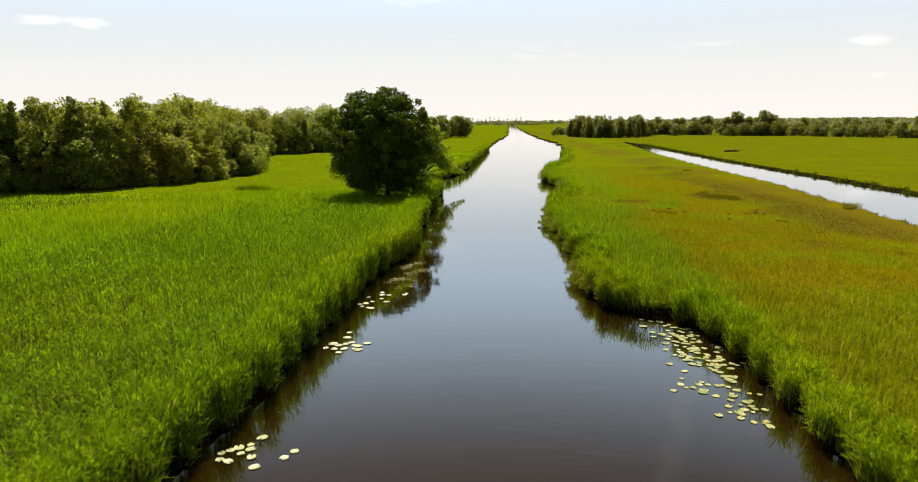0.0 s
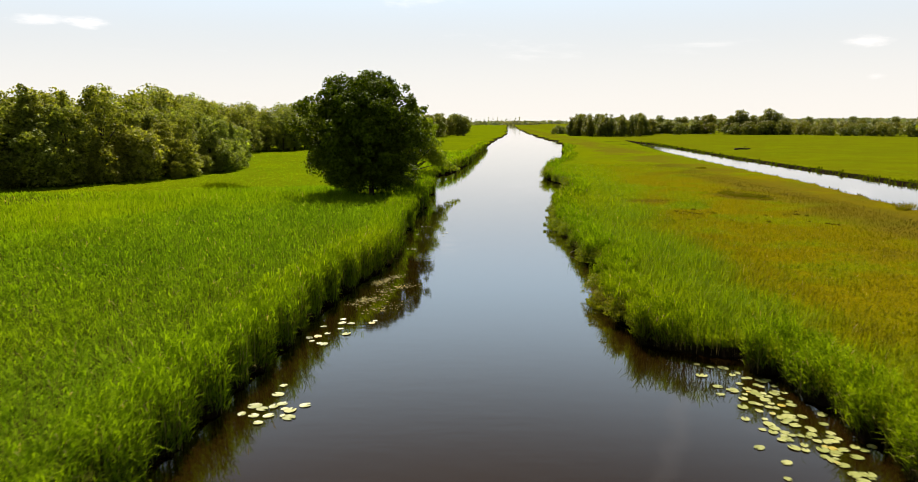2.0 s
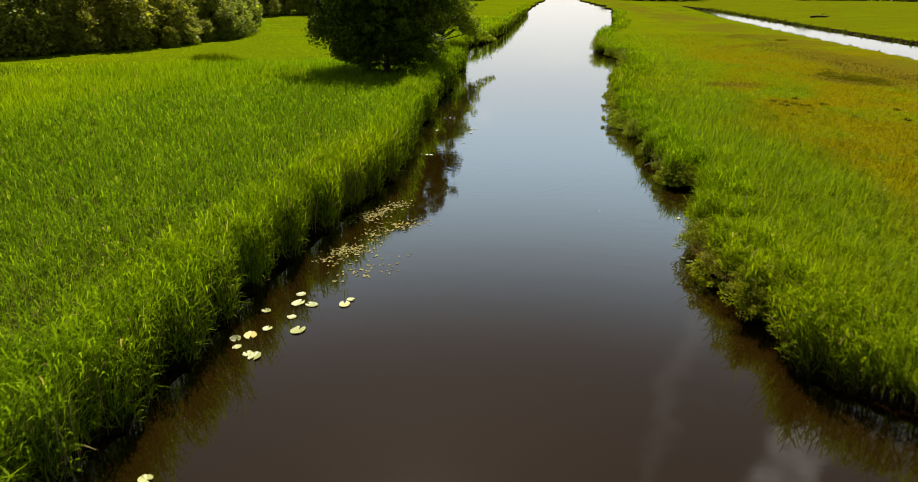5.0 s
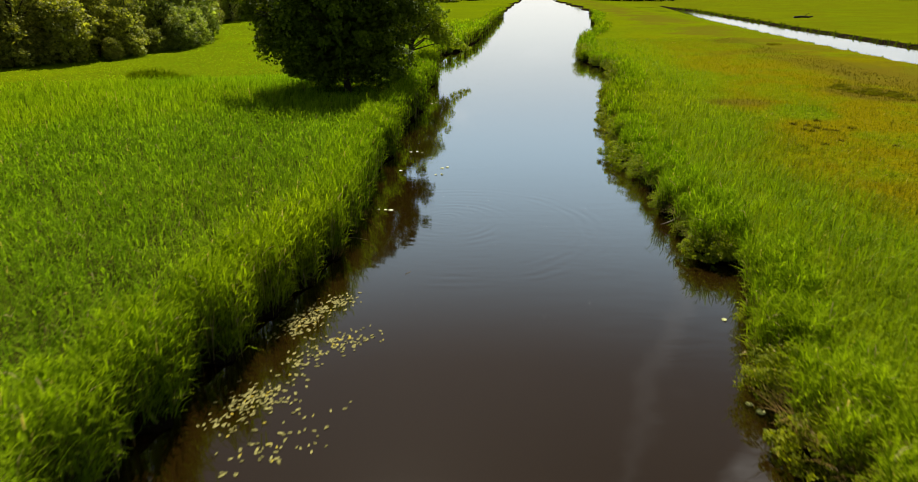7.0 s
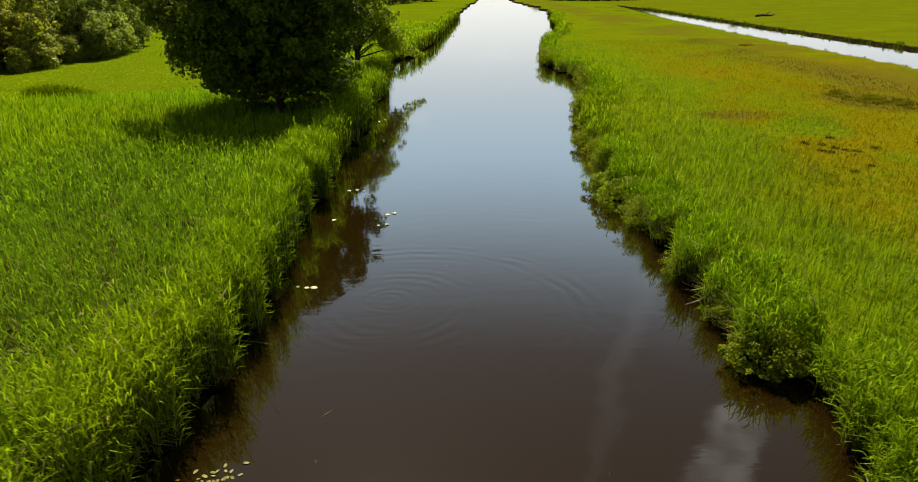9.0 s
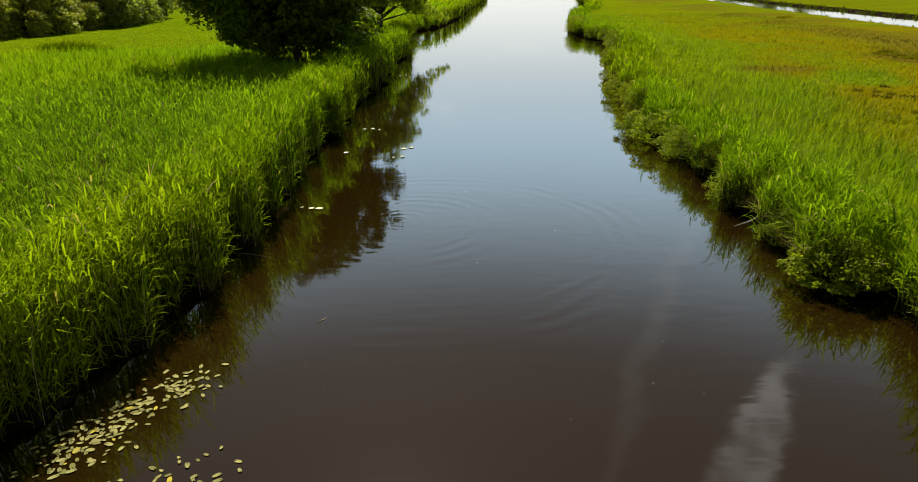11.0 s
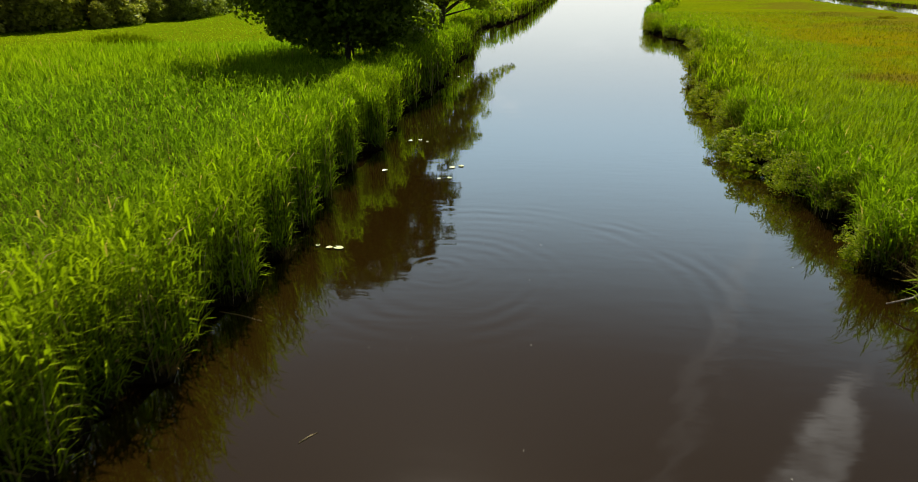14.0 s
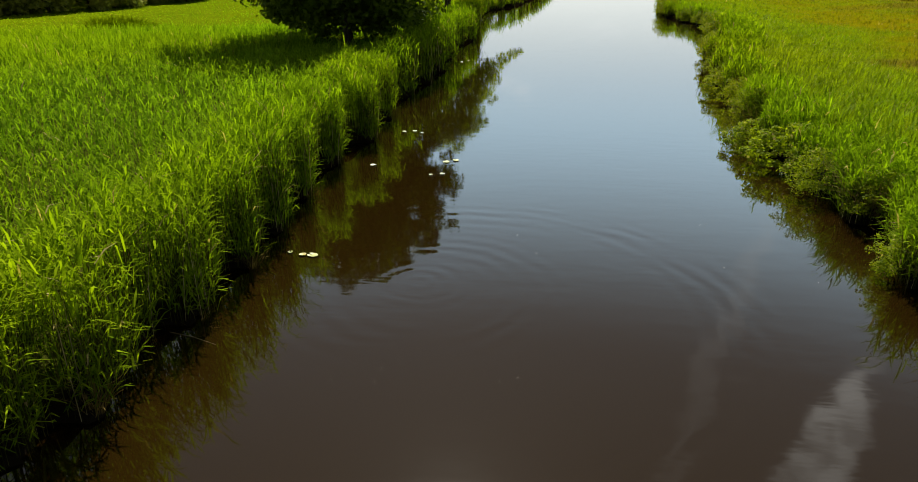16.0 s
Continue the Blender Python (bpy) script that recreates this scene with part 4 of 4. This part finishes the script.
def far_trees():
    rng = np.random.default_rng(8)
    tree = plant("distant_tree", crown_and_trunk("fara", 70, 12.0, 4.6, OVAL, 1.5, 1500, 0.72, MAT_FAR_LEAF, base=0.05, bare=0.1), pose(-20, 445, 0.5), "dark green tree far across the meadow", "tree", "distant trees")
    spire = plant("distant_tree", crown_and_trunk("farb", 71, 12.5, 3.0, SPIRE, 1.2, 1200, 0.66, MAT_FAR_LEAF, base=0.04, bare=0.1), pose(62, 396, 0.5), "slender dark green tree far across the meadow", "tree", "distant trees")
    bush = plant("distant_shrub", crown_and_trunk("farc", 72, 6.5, 4.2, DOME, 1.3, 1000, 0.66, MAT_FAR_LEAF, base=0.03, bare=0.1), pose(110, 430, 0.5), "rounded green shrub far across the meadow", "shrub", "distant shrubs")
    rows = [(tree, [(-34, 300, 0), (-36, 360, 0), (-28, 420, 0), (-14, 440, 0)], 8, 1.0), (tree, [(-50, 330, 0), (-44, 420, 0), (-28, 470, 0), (-20, 600, 0)], 11, 1.0),
            (spire, [(47, 425, 0), (58, 398, 0), (76, 392, 0)], 2.4, 0.95), (tree, [(50, 440, 0), (74, 408, 0), (88, 425, 0)], 4.2, 0.9), (tree, [(52, 450, 0), (96, 440, 0)], 5.0, 0.95),
            (bush, [(86, 420, 0), (105, 480, 0), (128, 440, 0), (144, 430, 0)], 4.6, 1.15), (tree, [(92, 520, 0), (128, 520, 0), (158, 500, 0)], 6.5, 0.9),
            (tree, [(139, 428, 0), (163, 420, 0)], 3.4, 1.12), (bush, [(136, 420, 0), (166, 412, 0)], 4.0, 1.1), (bush, [(165, 415, 0), (178, 372, 0), (205, 330, 0), (260, 300, 0)], 5.0, 0.85),
            (bush, [(170, 440, 0), (200, 400, 0), (270, 350, 0)], 4.6, 1.05), (tree, [(172, 520, 0), (270, 440, 0), (340, 400, 0)], 9, 0.8), (bush, [(40, 470, 0), (60, 520, 0), (90, 600, 0)], 9, 0.8)]
    for src, line, step, size in rows:
        for p in along(line, step):
            s = size * rng.uniform(0.72, 1.15)
            ob = copy_thing(src, pose(p.x + rng.normal(0, 1.6), p.y + rng.normal(0, 3), 0.45, 0, 0, rng.uniform(0, 360)))
            ob.scale = (s * rng.uniform(0.9, 1.2), s * rng.uniform(0.9, 1.2), s)


def horizon_woods():
    """Low belts of trees a couple of kilometres off, distance haze put in their colour."""
    rng = np.random.default_rng(9)
    chunks = []
    for y, x0, x1, h, n in ((1500, -650, -60, 11, 90), (1900, -900, 120, 12, 150), (2400, -300, 1700, 13, 300), (1500, 330, 1500, 11, 150), (1050, 330, 1000, 8, 110), (2900, -1500, 2600, 15, 340)):
        for x in rng.uniform(x0, x1, n):
            k = 22
            tall = h * rng.uniform(0.4, 0.95)
            wide = rng.uniform(6, 14)
            spots = np.stack([x + rng.normal(0, wide * 0.5, k), y + rng.normal(0, 12, k), rng.uniform(0, 1, k) ** 0.8 * tall + 0.5], 1)
            chunks.append(leaves(rng, spots, np.tile([0, -1.0, 0.3], (k, 1)), 6.5))
    for x in np.arange(-140, 90, 13.0):
        k = 12
        spots = np.stack([x + rng.normal(0, 1.2, k), 2100 + rng.normal(0, 2, k), np.linspace(1, 20 * rng.uniform(0.8, 1.1), k)], 1)
        chunks.append(leaves(rng, spots, np.tile([0, -1.0, 0.1], (k, 1)), 4.0))
    tagged(new("horizon_woods", mesh_of("horizon_woods", *merged(chunks), MAT_HORIZON_HAZE)), "thin grey-green tree belts along the far horizon, distance haze in their colour", "woods", kind="stuff")


lone_tree()
woods()
far_trees()
horizon_woods()


# ---- bushes and tufts on the banks ----
def bank_bushes():
    kinds = []
    for k, (h, r, n) in enumerate(((1.5, 1.15, 5200), (1.2, 0.9, 4200), (1.0, 1.2, 4200))):
        kinds.append(crown_and_trunk("bush" + "abc"[k], 80 + k, h, r, DOME, 0.30, n, (0.056, 0.056, 0.080)[k], MAT_BUSH, base=0.08, bare=0.2, core_size=1.2, lobes=14))
    spots = ((7.0, 57.9, 2, 0.85, "bright leafy alder bush leaning over the water"), (6.3, 49.6, 1, 1.0, ""), (6.5, 47.3, 2, 1.0, ""), (6.6, 45.2, 0, 0.9, ""), (7.2, 43.2, 1, 1.0, ""),
             (6.7, 63.4, 1, 0.8, ""), (6.9, 60.2, 1, 0.7, ""), (7.1, 66.2, 1, 0.85, ""), (6.5, 68.0, 0, 0.8, ""), (6.6, 70.4, 2, 1.1, ""), (6.7, 75.6, 0, 0.85, ""), (7.0, 81.2, 2, 0.9, ""), (7.6, 86.5, 0, 0.8, ""), (8.0, 89.5, 2, 0.9, ""), (9.4, 97.0, 0, 0.8, ""), (10.9, 107.5, 0, 1.0, ""), (10.9, 111.5, 1, 1.0, ""), (10.4, 115.5, 0, 0.9, ""), (7.1, 53.0, 1, 0.8, ""), (6.1, 72.6, 2, 0.8, ""), (6.9, 79.0, 1, 0.9, ""), (7.4, 83.5, 2, 0.9, ""), (8.4, 93.0, 1, 1.0, ""),
             (9.4, 122.5, 0, 1.3, ""), (10.6, 104.0, 2, 1.0, ""))
    for x, y, k, s, label in spots:
        z = float(land_height(np.array(x), np.array(y)))
        ob = plant("bank_bush", kinds[k], pose(x, y, max(z, 0.05) - 0.08, 0, 0, 57 * x + 31 * y), label or "low leafy green bush rooted at the water's edge", "bush", "bushes along the bank")
        ob.scale = (s, s, s)


def tussock_mesh(seed, n, r, h, w, mat):
    rng = np.random.default_rng(seed)
    a, q = rng.uniform(0, 6.283, n), np.sqrt(rng.uniform(0, 1, n)) * r
    base = np.stack([np.cos(a) * q, np.sin(a) * q, np.full(n, -0.05)], 1)
    return mesh_of("tussock", *blades(base, a + rng.normal(0, 0.7, n), h * rng.uniform(0.6, 1.2, n), w * rng.uniform(0.6, 1.3, n), q / r * 0.5 + rng.uniform(0, 0.2, n), rng.uniform(0.2, 0.8, n)), mat)


def tussocks():
    rng = np.random.default_rng(14)
    dark = tussock_mesh(3, 110, 0.28, 0.32, 0.035, MAT_SEDGE)
    rush = tussock_mesh(4, 300, 0.9, 1.5, 0.06, MAT_RUSH)
    def put(me, name, x, y, s, label, group):
        ob = tagged(new(name, me), label, "tussock", group)
        ob.matrix_basis = pose(x, y, float(land_height(np.array(x), np.array(y))), 0, 0, rng.uniform(0, 360))
        ob.scale = (s, s, s * 0.8)
    for k in range(26):
        x, y = ((17.6, 79.2), (18.3, 78.8), (17.5, 77.3), (19.5, 80.4), (18.5, 77.9), (20.5, 77.9), (15.6, 72.9), (17.0, 73.2), (18.2, 74.1))[k % 9] if k < 9 else (rng.uniform(17, 28), rng.uniform(66, 80))
        put(dark, "sedge_tussock", x, y, rng.uniform(0.4, 0.75), "small dark brown sedge tussock in dry meadow grass", "sedge tussocks")
    olive = tussock_mesh(5, 260, 0.75, 0.34, 0.040, MAT_DULL)
    tall = tussock_mesh(7, 260, 0.9, 1.1, 0.040, MAT_GRASS)
    for x, y, s in ((29.3, 54.9, 0.5), (28.0, 91.6, 1.3), (27.0, 94.6, 1.1), (29.3, 89.2, 1.2), (28.9, 93.2, 1.0), (27.2, 92.8, 1.0), (28.8, 90.6, 1.1), (27.8, 95.8, 0.9), (29.8, 91.4, 0.9), (37.0, 137.5, 1.3)):
        put(olive, "sedge_clump", x, y, s, "wide low clump of dull olive sedge in the meadow", "sedge clumps")
    for x, y, s in ((-33.6, 98.6, 0.8), (-32.2, 98.4, 1.0), (-30.6, 98.2, 0.9), (-29.2, 97.6, 0.7)):
        put(rush, "rush_tussock", x, y, s, "dense clump of dark green rushes in the meadow", "rush clumps")
    for x, y, s in ((38.8, 80.7, 0.8), (37.7, 79.5, 0.5), (39.8, 81.8, 0.6)):
        put(tall, "grass_tuft", x, y, s, "tall soft tuft of green grass at the ditch's edge", "grass tufts")
    pale = tussock_mesh(6, 170, 0.34, 1.5, 0.016, MAT_WITHERED)
    for x, y, s in ((6.5, 45.3, 1.0), (6.2, 46.9, 0.9), (6.0, 48.2, 1.0), (6.3, 50.8, 0.8), (6.0, 49.4, 0.7), (6.9, 54.8, 0.8), (6.6, 58.7, 0.9), (7.3, 57.2, 0.9), (6.6, 60.9, 0.8), (6.5, 63.0, 0.8), (6.7, 66.3, 1.0), (6.4, 69.3, 0.7),
                    (6.3, 75.3, 0.9), (6.9, 80.6, 0.8)):
        put(pale, "withered_tussock", x + 0.35, y, s, "dry tan tussock of withered sedge on the river bank", "withered tussocks")
    wisp = tussock_mesh(8, 46, 0.16, 0.9, 0.016, MAT_WITHERED)
    for x, y, s in ((-5.45, 57.5, 0.75), (-5.4, 60.0, 0.6), (-5.45, 62.2, 0.6), (-5.6, 55.0, 0.7), (-6.1, 50.4, 0.7), (-6.0, 53.0, 0.6), (-5.6, 63.9, 0.6), (-5.8, 66.1, 0.7), (-5.9, 68.9, 0.7), (-6.6, 45.4, 0.6), (-6.7, 47.7, 0.6)):
        put(wisp, "withered_tuft", x, y, s, "thin straw-coloured tuft at the foot of the reeds", "withered tufts")


bank_bushes()
tussocks()


# ---- floating leaves ----
def pad_mesh(seed, size, mat, curl=1.0, slim=(1.05, 1.3)):
    """A round lily leaf with its notch, dished and slightly curled at the rim."""
    rng = np.random.default_rng(seed)
    n, gap = 14, 0.32
    ang = np.linspace(gap, 2 * np.pi - gap, n)
    long = rng.uniform(*slim)
    rim = [(math.cos(a) * size * 0.5 * long * rng.uniform(0.95, 1.03), math.sin(a) * size * 0.5 * rng.uniform(0.95, 1.03), 0.004 + curl * (0.008 + rng.uniform(0, 0.014))) for a in ang]
    verts = [(0.1 * size, 0, 0.004 + 0.004 * curl), *rim, (0.1 * size, 0, -0.006), *[(x * 0.97, y * 0.97, z - 0.004 - 0.006 * curl) for x, y, z in rim]]
    faces = [(0, i, i + 1) for i in range(1, n)]
    b = n + 1
    faces += [(b, b + i + 1, b + i) for i in range(1, n)]
    faces += [(i, b + i, b + i + 1, i + 1) for i in range(1, n)]
    faces += [(0, b, b + 1, 1), (n, b + n, b, 0)]
    return solid("floating_leaf", verts, faces, mat, False)


PADS = [pad_mesh(100 + k, s, MAT_PAD) for k, s in enumerate((0.31, 0.35, 0.28, 0.25, 0.30))]
WEEDS = [pad_mesh(120 + k, s, MAT_WEED, 0.06, (1.5, 2.2)) for k, s in enumerate((0.058, 0.046, 0.066, 0.052))]


def patch(name, label, category, spots, meshes, seed, scale=1.0):
    rng = np.random.default_rng(seed)
    cx, cy = np.mean([s[0] for s in spots]), np.mean([s[1] for s in spots])
    ob = thing(name, pose(cx, cy, 0.0), label, category, "patches of floating leaves")
    done = []
    for x, y in spots:
        if any(math.hypot(x - a, y - b) < 0.16 * scale for a, b in done) and name == "lily_patch":
            continue
        done.append((x, y))
        leaf = part("leaf", meshes[rng.integers(0, len(meshes))], ob)
        leaf.matrix_basis = pose(x - cx, y - cy, 0.004 + 0.004 * (len(done) % 3), rng.normal(0, 1.5), rng.normal(0, 1.5), rng.uniform(0, 360))
        s = rng.uniform(0.75, 1.12) * scale
        leaf.scale = (s, s, 1)


def spread(seed, n, line, wide):
    """n spots round a line on the water."""
    rng = np.random.default_rng(seed)
    out = []
    while len(out) < n:
        t = rng.uniform(0, len(line) - 1)
        i = int(t)
        f = t - i
        x = line[i][0] * (1 - f) + line[i + 1][0] * f + rng.normal(0, wide)
        y = line[i][1] * (1 - f) + line[i + 1][1] * f + rng.normal(0, wide * 1.2)
        if inland(np.array(x), np.array(y)) < -0.25:
            out.append((x, y))
    return out


def floating_leaves():
    near = [(-7.5, 25.3), (-7.3, 25.5), (-7.1, 25.7), (-6.7, 25.6), (-6.5, 25.1), (-6.6, 26.4), (-6.2, 24.5), (-7.1, 24.8), (-5.5, 25.1), (-5.3, 25.5), (-6.9, 25.3), (-6.8, 25.9), (-7.4, 24.9)]
    patch("lily_patch", "loose group of pale yellow-green lily leaves on dark water", "water lilies", near, PADS, 1)
    patch("lily_patch", "scattered pale lily leaves beside the reeds", "water lilies", [(-5.84, 35.2), (-4.94, 36.0), (-6.06, 36.85), (-6.1, 37.6), (-6.5, 35.9), (-6.2, 35.7), (-5.9, 35.9), (-5.5, 35.7), (-6.3, 35.2), (-6.0, 34.7), (-5.4, 35.2), (-5.2, 35.1), (-6.7, 35.3), (-5.3, 35.6), (-5.7, 36.1)], PADS, 2)
    patch("lily_patch", "few pale lily leaves close to the reeds", "water lilies", [(-5.8, 45.5), (-5.7, 44.95), (-5.3, 44.9), (-4.4, 45.0), (-4.3, 45.3), (-5.6, 44.1), (-6.4, 44.4), (-6.0, 43.4), (-5.2, 43.4), (-6.3, 43.0), (-6.6, 42.8), (-6.4, 42.4), (-6.0, 42.1), (-5.8, 42.0)], PADS, 3)
    bay = [(9.3, 39.6), (9.3, 38.2), (9.5, 36.6), (9.6, 35.4), (9.6, 34.2), (9.8, 33.0), (10.0, 31.9)]
    patch("lily_patch", "broad patch of pale lily leaves crowding a bay in the bank", "water lilies", spread(4, 130, bay, 0.7), PADS, 4, 0.8)
    patch("lily_patch", "loose raft of round lily leaves off the bank", "water lilies", spread(12, 40, [(8.1, 31.3), (9.2, 30.7), (9.7, 29.4), (9.3, 28.2)], 0.5), PADS, 12, 0.8)
    patch("lily_patch", "few lily leaves in the mirrored shade of the reeds", "water lilies", [(-5.0, 63.0), (-4.7, 62.9), (-4.5, 62.92), (-5.05, 73.4), (-4.7, 73.5), (-4.4, 73.3), (-3.2, 68.6), (-2.9, 68.7), (-3.0, 69.9), (-2.75, 70.1), (-5.0, 69.3), (-5.6, 90.0), (-5.3, 90.6)], PADS, 5, 0.55)
    patch("lily_patch", "pair of small pale lily leaves under the bank", "water lilies", [(5.55, 49.4), (5.7, 49.1), (6.2, 53.5)], PADS, 11, 0.55)
    for seed, n, line, wide in ((6, 240, [(-5.6, 52.3), (-5.1, 53.4), (-4.5, 54.4)], 0.26), (7, 140, [(-5.0, 50.3), (-4.3, 51.6), (-3.4, 52.1)], 0.3), (8, 170, [(-5.8, 48.0), (-5.4, 49.0), (-4.9, 49.4)], 0.28), (9, 65, [(-5.2, 46.7), (-4.6, 47.4), (-3.5, 48.4)], 0.34)):
        patch("pondweed_patch", "drifting raft of small yellowish pondweed leaves", "pondweed", spread(seed, n, line, wide), WEEDS, seed)


def floating_stems():
    for x, y, length, turn in ((-5.25, 59.55, 0.95, -16), (-2.9, 56.4, 0.30, 55), (-6.3, 28.9, 0.35, 20), (-6.6, 28.3, 0.3, -30)):
        verts, faces = [], []
        tube(verts, faces, [(-length / 2, 0, 0), (0, 0.03 * length, 0.006), (length / 2, 0, 0)], [0.006, 0.006, 0.003], 6)
        ob = tagged(new("reed_stem", solid("reed_stem", verts, faces, MAT_STRAW)), "thin dead reed stem floating on the water", "reed stem", "floating stems")
        ob.matrix_basis = pose(x, y, 0.004, 0, 0, turn)


def bank_roots():
    snag = thing("dead_branches", pose(6.75, 61.2, 0.0), "bleached bare branches bending from the bank into the water", "branches")
    for pts, r in (([(0.5, 0.3, 0.55), (0.1, 0.1, 0.5), (-0.35, -0.1, 0.3), (-0.7, 0.0, 0.12)], 0.03), ([(0.4, -0.2, 0.6), (0.15, -0.35, 0.5), (0.0, -0.5, 0.2), (-0.02, -0.7, -0.05)], 0.032),
                   ([(0.45, -0.4, 0.55), (0.25, -0.6, 0.4), (0.2, -0.8, 0.1), (0.3, -0.95, -0.05)], 0.026), ([(0.3, 0.0, 0.55), (-0.1, -0.2, 0.35), (-0.15, -0.35, 0.05)], 0.02)):
        verts, faces = [], []
        tube(verts, faces, pts, [r * k for k in np.linspace(1, 0.45, len(pts))], 7)
        part("branch", solid("branch", verts, faces, MAT_DEADWOOD), snag)
    verts, faces = [], []
    tube(verts, faces, [(0, 0, 0.25), (1.6, 0.2, 0.4), (3.4, -0.1, 0.3), (4.4, 0.1, 0.5)], [0.26, 0.24, 0.19, 0.1], 10)
    tube(verts, faces, [(2.4, 0.1, 0.35), (2.9, 0.2, 0.9), (3.5, 0.1, 1.2)], [0.1, 0.07, 0.03], 7)
    ob = tagged(new("fallen_log", solid("fallen_log", verts, faces, MAT_BARK)), "dark fallen log lying in the grass past the ditch", "log")
    ob.matrix_basis = pose(68.5, 214, 0.45)


def seed_fluff():
    """Flecks of white seed fluff scattered on the water."""
    rng = np.random.default_rng(77)
    n = 30
    x, y = rng.uniform(-3.5, 5.2, n), rng.uniform(53, 66, n)
    spots = np.stack([x, y, np.full(n, 0.008)], 1)
    me = mesh_of("seed_fluff", *leaves(rng, spots, np.tile([0, 0, 3.0], (n, 1)), 0.022), MAT_FLUFF)
    tagged(new("seed_fluff", me), "tiny white flecks of seed fluff on the water", "seed fluff", kind="stuff")


floating_leaves()
floating_stems()
seed_fluff()
bank_roots()
